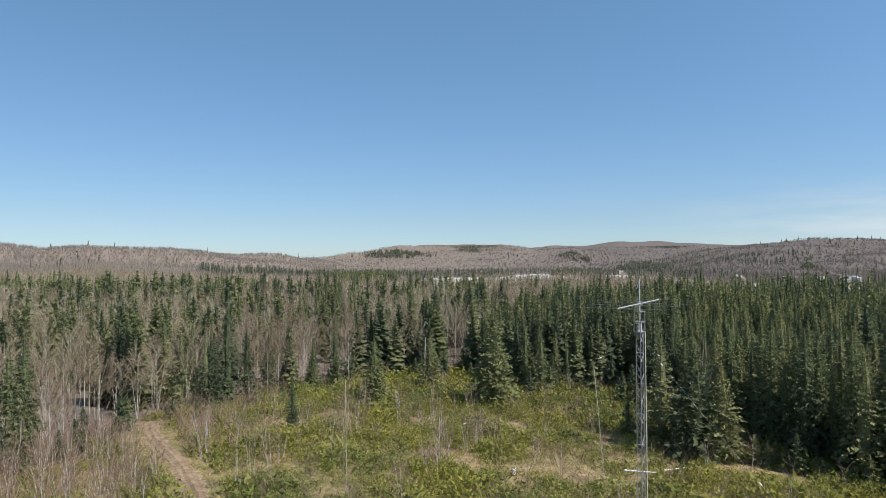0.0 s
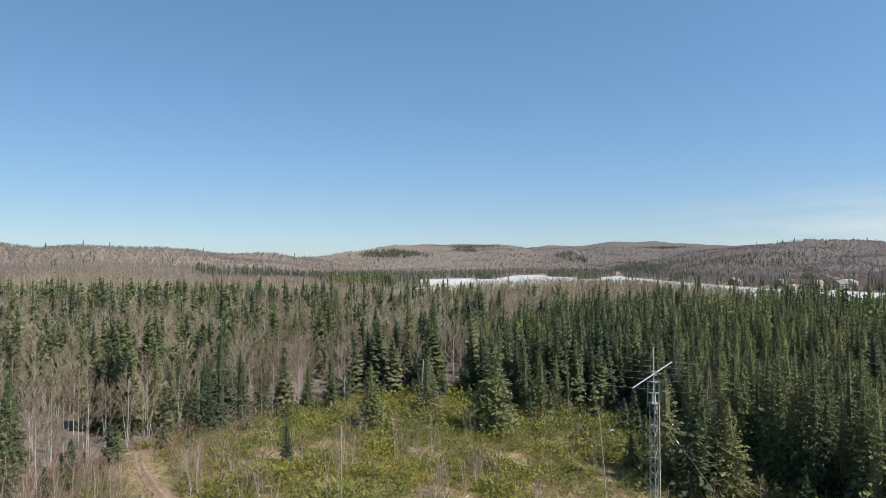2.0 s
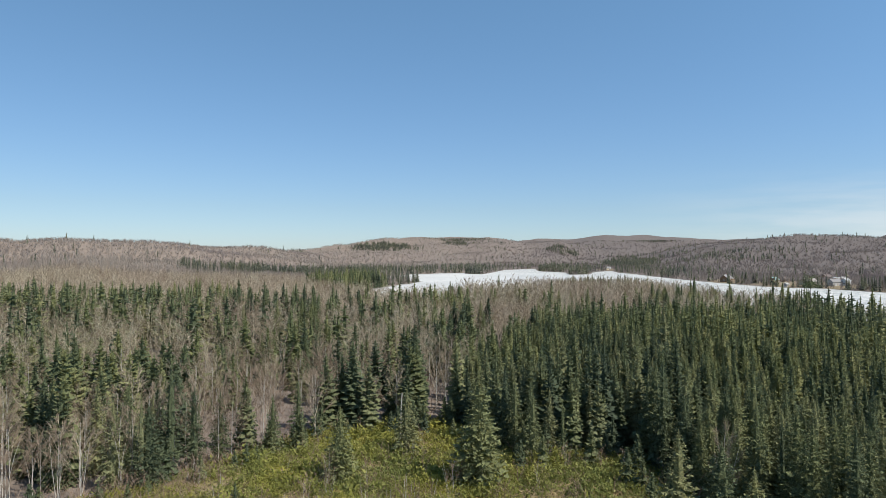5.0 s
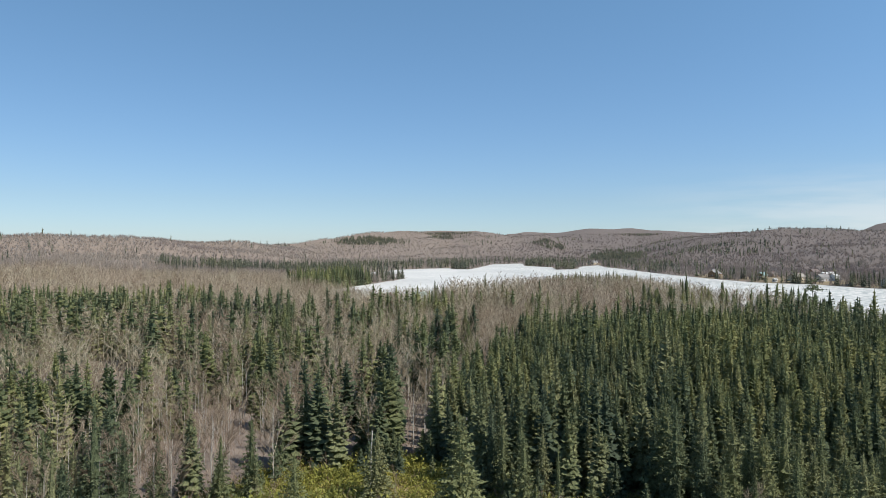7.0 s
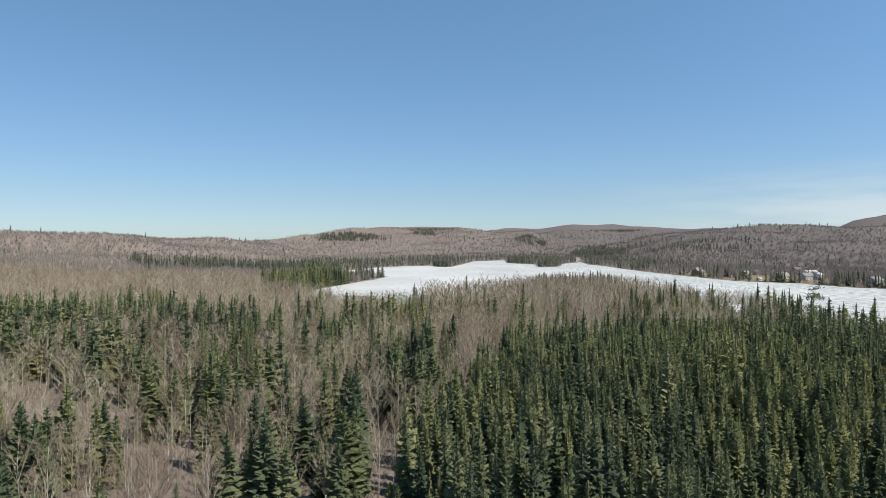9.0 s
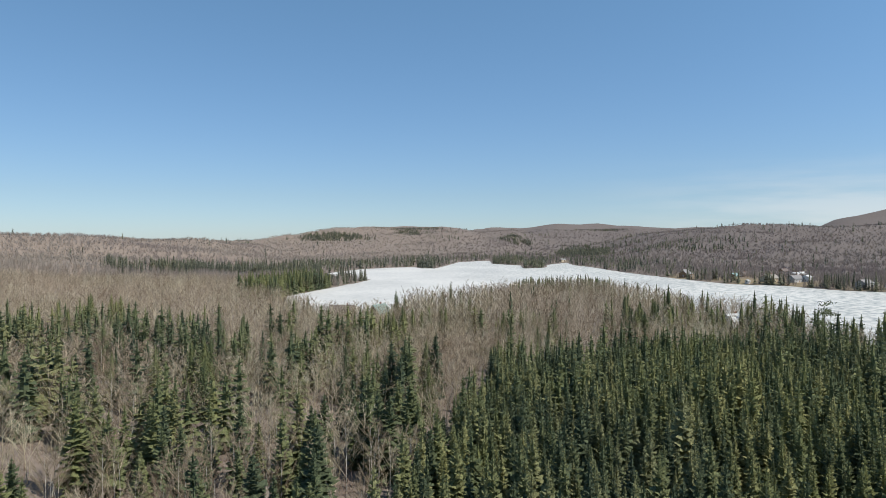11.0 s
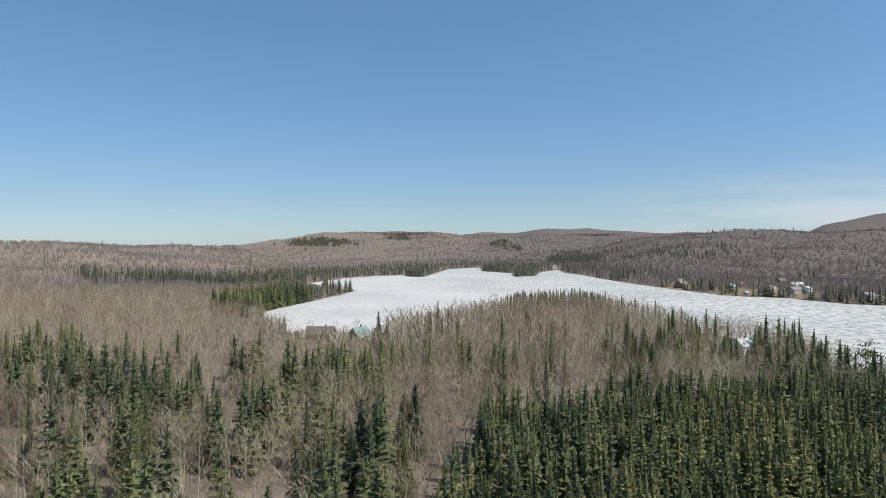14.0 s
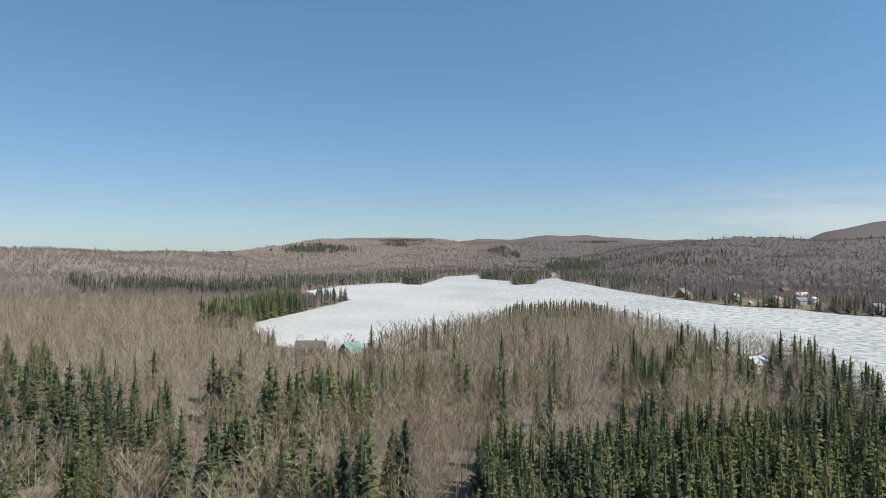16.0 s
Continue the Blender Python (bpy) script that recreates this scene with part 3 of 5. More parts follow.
def forest():
    """Where the trees of the near woods stand: the dense stand, then spruces and leafless trees of the mixed woods."""
    rng = np.random.default_rng(21)
    p = spread_points(rng, 0, 270, 18, 245, 2.4)
    keep = (edge_distance(p[:, 0], p[:, 1], STAND) < 0) & in_view(p) & (edge_distance(p[:, 0], p[:, 1], LAKE) > 3)
    gaps = waves(p[:, 0], p[:, 1], 30, 14)
    p = p[keep & (rng.uniform(size=len(p)) < np.where(gaps > 0.75, 0.55, 0.95))]
    stand = on_ground(p)
    p = spread_points(rng, -330, 300, 40, 620, 3.1)
    d_cl, d_st, d_lk = (edge_distance(p[:, 0], p[:, 1], q) for q in (CLEARING, STAND, LAKE))
    p = p[(d_cl > 0.5) & (d_st > 1) & (d_lk > 1.5) & in_view(p)]
    d_lk = edge_distance(p[:, 0], p[:, 1], LAKE)
    x, y = p[:, 0], p[:, 1]
    left = np.maximum(-x, 0)
    green = 0.2 - 0.06 * smooth((y - 130) / 110) + 0.42 * waves(x, y, 36, 12) + 0.12 * smooth((left - 40) / 60)
    green *= np.where((x < -15) & (y > 135) & (y < 235), 0.62, 1.0)
    green *= smooth((300 + 0.25 * left - y) / 60) * np.where((x < -12) & (y < 130), 1.2, 1.0)
    glade = np.hypot((x - 24) / 12, (y - 250) / 45)
    green = np.where((x > 12) | (glade < 1), 0.01 + 0.09 * waves(x, y, 34, 13) + 0.1 * smooth((x - 95) / 45) * smooth((330 - y) / 60), green)
    green = np.where((y > 330) & (x > 12), 0.012 + 0.03 * waves(x, y, 40, 18), green)
    green = np.maximum(green, 0.7 * smooth((34 - d_lk) / 14) * (x < -25) * smooth((y - 470) / 30))
    tip = smooth((y - 470) / 40) * (x > 50)
    green = np.maximum(green, 0.1 * smooth((14 - d_lk) / 10) * (x > -35) * np.where(waves(x, y, 50, 19) > 0.2, 1, 0.1))
    green = np.maximum(green, 0.42 * tip * smooth((28 - d_lk) / 10))
    is_green = rng.uniform(size=len(p)) < green
    keep = is_green | (rng.uniform(size=len(p)) < 0.52 + 0.16 * smooth((y - 200) / 100) + 0.3 * (glade < 1.2))
    keep &= free_of_homes(x, y) & (top_limit(x, y) > 3.8)
    meadow = np.hypot((x - MEADOW[0]) / MEADOW[2], (y - MEADOW[1]) / MEADOW[3])
    keep &= (meadow > 1) | (rng.uniform(size=len(p)) < 0.12)
    keep &= ~((np.abs(x - 4) < 6) & (y > 322) & (y < 352) & (rng.uniform(size=len(p)) < 0.75))
    p, is_green = p[keep], is_green[keep]
    return stand, on_ground(p[is_green]), on_ground(p[~is_green])


stand_pts, mixed_spruce, mixed_bare = forest()


# ---- single trees round the clearing and along the first of the flight ----
def spruce_proto(k, label, **shape):
    ob = tagged(new("spruce_tree"), label, "tree", "spruces by the clearing")
    tris = spruce_tris(211 + k, **shape)
    crown = soup("crown", tris, np.full(len(tris), 0.14), (mat_needles_ob,))
    c = new("crown", crown)
    c.parent = ob
    part("trunk", trunk_bm(shape.get("height_m", 11) * 0.97, 0.14), mat_bark, ob, "grey-brown scaly trunk")
    return ob


def turned(x, y, size, wide=None, z=None, spin=None):
    wide = size if wide is None else wide
    z = float(height(x, y)) if z is None else z
    spin = RNG.uniform(0, math.tau) if spin is None else spin
    return Matrix.Translation((x, y, z)) @ Matrix.Rotation(spin, 4, "Z") @ Matrix.Diagonal((wide, wide, size, 1))


SPRUCES = [
    spruce_proto(0, "slender dark green spruce with drooping boughs", tiers=34, boughs=9, sprigs=260, size=0.42, radius=1.95, taper=0.82, pieces=5),
    spruce_proto(1, "slender dark green spruce with drooping boughs", tiers=33, boughs=9, sprigs=260, size=0.5, radius=2.1, taper=0.85, thin=0.05, pieces=5),
    spruce_proto(2, "full-crowned green spruce branched to the ground", tiers=36, boughs=10, sprigs=320, size=0.5, radius=2.4, taper=0.88, pieces=5),
    spruce_proto(3, "thin ragged spruce with gaps in its crown", tiers=28, boughs=7, sprigs=160, size=0.45, radius=1.15, thin=0.25, bare=0.14, pieces=5),
    spruce_proto(4, "slender dark green spruce with drooping boughs", tiers=34, boughs=9, sprigs=260, size=0.45, radius=2.0, taper=0.8, pieces=5),
]


def bare_proto(k, label, stems=1, **shape):
    ob = tagged(new("birch_tree"), label, "tree", "leafless birches by the clearing")
    tris, pale = bare_tris(241 + k, stem=0, **shape)
    c = new("crown", soup("crown", tris, pale, (mat_twigs_ob,)))
    c.parent = ob
    tagged(c, "fine leafless twigs and pale limbs")
    h = shape.get("height_m", 10.5)
    for s in range(stems):
        t = part("trunk", trunk_bm(h * (0.92 - 0.1 * s), 0.06 - 0.008 * s, 5, (0.02, -0.16, 0.13)[s], 0.25), mat_birch, ob, "pale papery trunk")
        t.location = (0.12 * s, -0.1 * s, 0)
    return ob


BIRCHES = [
    bare_proto(0, "tall leafless birch with a pale trunk", 1, limbs=13, forks=3, twigs=800, spread=1.9, twig=0.016, limb=0.022, low=0.16),
    bare_proto(1, "leafless birch with two leaning pale stems", 2, limbs=12, forks=3, twigs=740, spread=2.2, twig=0.016, limb=0.022, low=0.16),
    bare_proto(2, "leafless reddish-grey aspen with a round crown", 1, limbs=15, forks=3, twigs=900, spread=2.7, twig=0.016, limb=0.025, low=0.15),
    bare_proto(3, "clump of three slender leafless birch stems", 3, limbs=11, forks=3, twigs=700, spread=1.6, twig=0.016, limb=0.02, low=0.18),
]


def nearest_trees():
    """Splits off the trees that the flight passes nearest, as single things."""
    rng = np.random.default_rng(61)
    sp = np.concatenate([stand_pts, mixed_spruce])
    size = np.concatenate([rng.normal(0.93, 0.15, len(stand_pts)) + 0.05 * waves(stand_pts[:, 0], stand_pts[:, 1], 40, 23) + 0.14 * smooth((stand_pts[:, 1] - 110) / 80), rng.gamma(36, 0.028, len(mixed_spruce)).clip(0.5, 1.3) + 0.22 * smooth((mixed_spruce[:, 1] - 130) / 80)]).clip(0.35, 1.75)
    size = size * np.where((sp[:, 1] > 330) & (sp[:, 0] > 20), 0.78, 1.0)
    size = np.minimum(size, (top_limit(sp[:, 0], sp[:, 1]) - sp[:, 2]) / 11)
    d = np.hypot(sp[:, 0], sp[:, 1] - 20)
    order = np.argsort(d)
    pick, rest = order[:230], order[230:]
    for i in pick:
        k = int(rng.choice([0, 1, 2, 3, 4], p=[0.28, 0.25, 0.17, 0.08, 0.22]))
        copy_thing(SPRUCES[k], turned(sp[i, 0], sp[i, 1], size[i], size[i] * rng.uniform(0.85, 1.15), sp[i, 2]))
    d = np.hypot(mixed_bare[:, 0] + 8, mixed_bare[:, 1] - 25)
    order = np.argsort(d)
    bs = (rng.normal(0.88, 0.12, len(mixed_bare)) + 0.14 * smooth((mixed_bare[:, 1] - 120) / 80) + 0.3 * smooth((mixed_bare[:, 1] - 240) / 60) * smooth((mixed_bare[:, 0] + 40) / 12) * smooth((95 - mixed_bare[:, 0]) / 25)).clip(0.45, 1.6)
    bs = np.minimum(bs, (top_limit(mixed_bare[:, 0], mixed_bare[:, 1]) - mixed_bare[:, 2]) / 10.5)
    bpick, brest = order[:230], order[230:]
    for i in bpick:
        copy_thing(BIRCHES[int(rng.integers(4))], turned(*mixed_bare[i, :2], bs[i], None, mixed_bare[i, 2]))
    wide = size * np.concatenate([np.full(len(stand_pts), 0.94), rng.uniform(1.05, 1.5, len(mixed_spruce))])
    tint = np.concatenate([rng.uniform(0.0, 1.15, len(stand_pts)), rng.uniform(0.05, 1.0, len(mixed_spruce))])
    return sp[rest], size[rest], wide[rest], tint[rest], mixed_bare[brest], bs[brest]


rest_sp, rest_sp_size, rest_sp_wide, rest_sp_tint, rest_b, rest_b_size = nearest_trees()

# trees that stand out: x, y, height, share of the usual width, prototype
CLEARING_SPRUCES = [
    (6.7, 88.5, 13.2, 1.3, 2), (-9.3, 88.5, 9.2, 1.15, 2), (-2.0, 100, 8.6, 1.2, 2), (25.5, 67, 11.4, 1.45, 2), (23.6, 71.5, 11.0, 1.25, 1), (27.8, 66, 9.6, 1.2, 2),
    (-16.6, 72.5, 5.2, 1.0, 0), (17.8, 95, 7.6, 0.9, 3), (14.2, 96, 8.5, 1.1, 1), (-31, 88, 9.5, 1.1, 2), (-35, 88, 9.8, 1.1, 1),
    (-44, 92, 12.5, 1.0, 1), (-42, 90, 11.5, 1.0, 2), (-46.5, 94.5, 12.0, 1.0, 0), (-40, 94.5, 11.0, 1.0, 4), (-35.5, 93, 11.0, 1.0, 0), (-33, 94, 9.5, 1.0, 4), (-28.5, 95.5, 10.0, 1.0, 1),
    (-26, 98, 9.0, 1.0, 0), (-50, 76, 5.2, 1.2, 2), (-48, 74.5, 4.6, 1.2, 2), (-52.5, 78.5, 6.0, 1.2, 1), (-54, 84, 9.0, 1.0, 0), (-20, 101, 8.0, 1.0, 4), (-17, 103, 9.5, 0.9, 0),
]
WOODS_SPRUCES = [
    (37.7, 218, 11.8, 1.1, 1), (35.2, 219, 10.5, 1.1, 2), (40, 217, 9.8, 1.1, 1), (49.5, 236, 11.6, 0.9, 0), (52, 235, 10.4, 1.0, 1), (88, 261, 13.4, 1.5, 2),
    (91.5, 262, 13.0, 1.4, 2), (83.5, 258, 11.0, 1.3, 2), (-97, 253, 14.0, 1.1, 1), (120, 228, 14.5, 1.3, 2), (57, 290, 10.5, 1.0, 1), (70, 300, 11.0, 1.1, 0),
    (66, 265, 10.0, 1.1, 1), (101, 300, 12.0, 1.2, 2), (128, 262, 12.5, 1.3, 2), (-30, 190, 12.0, 1.2, 2), (-52, 200, 12.0, 1.2, 1), (20, 300, 9.5, 1.0, 0),
    (23, 302, 8.5, 1.0, 1),
    (97, 281, 13.5, 1.4, 2), (96, 285, 12, 1.25, 1), (97, 278, 12.5, 1.25, 2), (103, 269, 12.5, 1.4, 1), (119, 271, 13.5, 1.25, 2), (127, 278, 12, 1.25, 1), (95, 309, 11, 1.4, 2), (155, 298, 11.5, 1.25, 1), (149, 268, 13, 1.25, 2), (134, 316, 11, 1.4, 1), (157, 314, 11, 1.25, 2), (130, 329, 10.5, 1.25, 1),
]
SHORE_SPRUCES = [
    (12, 371, 14.5, 0.9, 0), (39.5, 380, 16.0, 0.8, 0), (35, 379, 12.5, 0.8, 1), (30, 378, 13.0, 0.8, 0), (28, 376, 11.0, 0.8, 4), (-43, 400, 8.5, 1.0, 0),
    (-39.5, 402, 9.0, 0.9, 4), (-36, 404, 8.0, 1.0, 1), (-33.5, 402, 9.8, 1.0, 0), (-21, 341, 7.5, 1.1, 1), (-15.5, 336, 8.0, 1.1, 4), (-7, 330, 8.8, 1.1, 0),
    (0.5, 336, 6.5, 1.1, 1), (9.5, 333, 9.5, 1.0, 0), (15, 338, 11.0, 1.0, 4), (-26, 352, 6.8, 1.1, 2), (145, 344, 11.5, 1.0, 0), (-81, 330, 10.4, 1.0, 0), (12, 331, 12.8, 0.8, 0),
]
# clumps of tall spruces in the leafless woods: x, y, trees, spread, height
CLUMPS = [
    (47, 263, 5, 3.5, 10.5), (59, 271, 3, 3, 11), (101, 291, 6, 5, 13), (8, 249, 6, 4, 12), (14, 258, 3, 3, 12), (23, 271, 5, 4, 12), (5, 190, 8, 5, 12), (15.5, 207, 5, 4, 12),
    (-105, 298, 4, 5, 12), (-102, 325, 4, 4, 12.5), (-36, 199, 4, 4, 12), (-60, 240, 5, 5, 12.5), (-30, 230, 4, 4, 12.5),
]


def clumps():
    rng = np.random.default_rng(88)
    for x, y, trees, spread, tall in CLUMPS:
        for _ in range(trees):
            s = tall * rng.uniform(1.0, 1.3) / 11
            copy_thing(SPRUCES[int(rng.choice([0, 1, 2, 4]))], turned(x + rng.normal(0, spread), y + rng.normal(0, spread), s, s * rng.uniform(0.9, 1.2)))


clumps()
for x, y, tall, wide, k in CLEARING_SPRUCES + WOODS_SPRUCES + SHORE_SPRUCES:
    copy_thing(SPRUCES[k], turned(x, y, tall / 11, tall / 11 * wide))


for x, y, tall in ((-4.6, 226, 13.5), (-22, 206, 12.5), (-48, 190, 12.0), (-60, 214, 12.5), (14, 236, 12.0), (7, 200, 12.0), (-36, 168, 11.5), (-8, 384, 8.5), (-3, 374, 7.5), (2, 384, 9.5), (-20, 390, 8.0), (-1, 342, 7.0), (-11, 352, 6.5)):
    copy_thing(BIRCHES[2], turned(x, y, tall / 10.5, tall / 10.5 * 1.1))


for x, y, size, k in ((-48.4, 77.1, 0.72, 1), (-44.5, 73.4, 0.7, 0), (-41.4, 79.0, 0.7, 3), (-46.0, 80.0, 0.85, 2)):
    copy_thing(BIRCHES[k], turned(x, y, size))


def white_pine():
    """A tall shore pine with flat, separate tufts of boughs."""
    rng = np.random.default_rng(77)
    ob = tagged(new("white_pine"), "tall dark pine with ragged tiers of boughs by the shore", "tree")
    h = 20.5
    out = []
    for _ in range(34):
        f = rng.uniform(0.35, 1.0)
        a = rng.uniform(0, math.tau)
        reach = 3.0 * (1.15 - f) ** 0.5 * rng.uniform(0.4, 1.0)
        c = np.array([math.cos(a) * reach, math.sin(a) * reach, h * f])
        out.append(blade(rng, np.array([0, 0, h * f - 0.5]), c, 0.06))
        for _ in range(26):
            q = c + rng.normal(size=3) * np.array([0.75, 0.75, 0.32])
            out.append(blade(rng, q, q + rng.normal(size=3) * 0.3 + np.array([0, 0, 0.35]), 0.14))
    c = new("crown", soup("crown", np.array(out), None, (mat_needles_ob,)))
    c.parent = ob
    part("trunk", trunk_bm(h, 0.24, 7), mat_bark, ob)
    ob.location = (115, 207, float(height(115, 207)))
    return ob


white_pine()
for p in SPRUCES + BIRCHES:
    p.location.z = 0
SPRUCES[0].matrix_basis = turned(30.5, 100.5, 0.95)
SPRUCES[1].matrix_basis = turned(11.2, 101, 1.0)
SPRUCES[2].matrix_basis = turned(-24.5, 104, 0.9)
SPRUCES[3].matrix_basis = turned(20.4, 100.2, 0.85)
SPRUCES[4].matrix_basis = turned(-12.6, 115, 1.05)
BIRCHES[0].matrix_basis = turned(-43, 72, 0.8)
BIRCHES[1].matrix_basis = turned(-46, 66, 0.75)
BIRCHES[2].matrix_basis = turned(-15.5, 108, 0.95)
BIRCHES[3].matrix_basis = turned(-39, 84, 0.85)


def woods():
    rng = np.random.default_rng(33)
    sp, size, girth = rest_sp, rest_sp_size, rest_sp_wide
    d = np.hypot(sp[:, 0] - 8, sp[:, 1] - 60)
    near, close = d < 230, d < 108
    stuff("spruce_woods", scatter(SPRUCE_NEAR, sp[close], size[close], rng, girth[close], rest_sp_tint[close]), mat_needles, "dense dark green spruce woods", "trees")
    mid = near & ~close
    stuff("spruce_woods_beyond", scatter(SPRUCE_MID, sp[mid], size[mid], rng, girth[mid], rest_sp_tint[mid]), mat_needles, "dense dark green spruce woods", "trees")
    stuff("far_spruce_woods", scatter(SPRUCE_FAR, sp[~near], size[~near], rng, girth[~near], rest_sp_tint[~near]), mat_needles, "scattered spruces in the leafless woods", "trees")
    b, size = rest_b, rest_b_size
    d = np.hypot(b[:, 0] - 8, b[:, 1] - 60)
    near = d < 225
    wide = size * rng.uniform(0.95, 1.5, len(b))
    shade = np.where(rng.uniform(size=len(b)) < 0.25, 1.25, rng.uniform(0, 0.7, len(b)) + 0.2 * waves(b[:, 0], b[:, 1], 36, 51))
    stuff("leafless_woods", scatter(BARE_MID, b[near], size[near], rng, wide[near], shade[near], 0.05), mat_twigs, "leafless grey-brown birch and aspen woods", "trees")
    stuff("far_leafless_woods", scatter(BARE_FAR, b[~near], size[~near], rng, wide[~near], shade[~near]), mat_twigs, "leafless brown woods round the lake", "trees")


woods()


# spruce patches on the hills and by the far shore: x, y, half width across the line of sight, half depth along it, share of spruces
PATCHES = [
    (-162, 2285, 118, 95, 1.0), (80, 2612, 165, 42, 0.75), (95, 2465, 52, 85, 0.5), (215, 2315, 62, 48, 0.35), (480, 2390, 62, 100, 0.55), (985, 2920, 150, 115, 0.6), (560, 1840, 75, 330, 0.75),
    (777, 2120, 90, 300, 0.2), (-447, 2140, 50, 110, 0.35), (-150, 815, 95, 62, 0.62), (-230, 770, 60, 45, 0.5), (60, 1040, 26, 34, 0.9), (-30, 1010, 130, 45, 0.5), (226, 1040, 26, 50, 0.9), (205, 1200, 36, 70, 0.8),
    (700, 1500, 120, 160, 0.3),
]


def hill_woods():
    rng = np.random.default_rng(44)
    n = 84000
    r = 330 * (3700 / 330) ** rng.uniform(0, 1, n) ** 0.85
    bear = rng.uniform(-46, 44, n)
    p = np.stack([-np.sin(np.radians(bear)) * r, np.cos(np.radians(bear)) * r], -1)
    extra = []
    for px, py, wide, deep, share in PATCHES:
        if share > 0.45:
            k = int(min(900, wide * deep / 28))
            a, q = rng.uniform(0, math.tau, k), np.sqrt(rng.uniform(0, 1, k))
            far = math.hypot(px, py)
            across, along = np.cos(a) * q * wide, np.sin(a) * q * deep
            extra.append(np.stack([px + (across * py + along * px) / far, py + (along * py - across * px) / far], -1))
    k = 6000
    a, q = np.radians(rng.uniform(-47, -32, k)), rng.uniform(2400, 3750, k)
    extra.append(np.stack([-np.sin(a) * q, np.cos(a) * q], -1))
    p = np.concatenate([p] + extra)
    r, bear = np.hypot(p[:, 0], p[:, 1]), np.degrees(np.arctan2(-p[:, 0], p[:, 1]))
    d = edge_distance(p[:, 0], p[:, 1], LAKE)
    keep = (d > 2) & free_of_homes(p[:, 0], p[:, 1]) & ~((p[:, 0] > -330) & (p[:, 0] < 300) & (p[:, 1] < 620) & in_view(p))
    p, d, r, bear = p[keep], d[keep], r[keep], bear[keep]
    g = on_ground(p)
    x, y = p[:, 0], p[:, 1]
    patchy = smooth((waves(x, y, 90, 29) + 0.35) / 0.5)
    green = 0.003 + (0.5 - 0.2 * smooth((y - 850) / 150)) * smooth((42 - d) / 22) * (y > 480) * np.where(x > 280, patchy, 1)
    green = np.maximum(green, 0.22 * smooth((150 - d) / 90) * smooth((y - 900) / 150))
    ragged = 0.35 * waves(x, y, 60, 26)
    for px, py, wide, deep, share in PATCHES:
        far = math.hypot(px, py)
        along = ((x - px) * px + (y - py) * py) / far
        across = ((x - px) * py - (y - py) * px) / far
        green = np.maximum(green, share * smooth((1.15 - np.hypot(across / wide, along / deep) + ragged) / 0.3))
    green = np.maximum(green, 0.16 * smooth((waves(x, y, 330, 27) - 0.5) / 0.2) * smooth((r - 1500) / 300) * (bear < 0))
    green = np.maximum(green, 0.014 * (x > 280) * (y < 1900))
    is_green = rng.uniform(size=len(p)) < green
    s = rng.normal(0.92, 0.08, len(p)).clip(0.6, 1.2)
    far = r > 800
    s = np.where(is_green, s * 1.1 * rng.uniform(0.85, 1.2, len(p)), np.where(far, 0.64 * s, 0.85 * s))
    s = np.minimum(s, (top_limit(x, y) - g[:, 2]).clip(0.5) / 11)
    for mask, tpl, name in ((is_green & ~far, SPRUCE_FAR, "shore_spruces"), (is_green & far, SPRUCE_DOT, "hill_spruces")):
        stuff(name, scatter(tpl, g[mask], s[mask], rng, (s * (1 + r / 5000))[mask]), mat_needles_far, "dark spruces along the far shore and on the hills", "trees")
    # tint paints the hills' light: sunlit western slopes paler, shaded eastern slopes darker
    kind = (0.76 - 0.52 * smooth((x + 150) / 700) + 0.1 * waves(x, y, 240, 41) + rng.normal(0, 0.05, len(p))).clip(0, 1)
    near = ~is_green & ~far
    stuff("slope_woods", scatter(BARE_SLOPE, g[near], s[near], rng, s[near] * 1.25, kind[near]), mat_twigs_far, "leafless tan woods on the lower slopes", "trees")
    bare = ~is_green & far
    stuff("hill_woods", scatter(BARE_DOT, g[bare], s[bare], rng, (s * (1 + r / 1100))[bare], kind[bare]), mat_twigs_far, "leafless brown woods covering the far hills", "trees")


hill_woods()


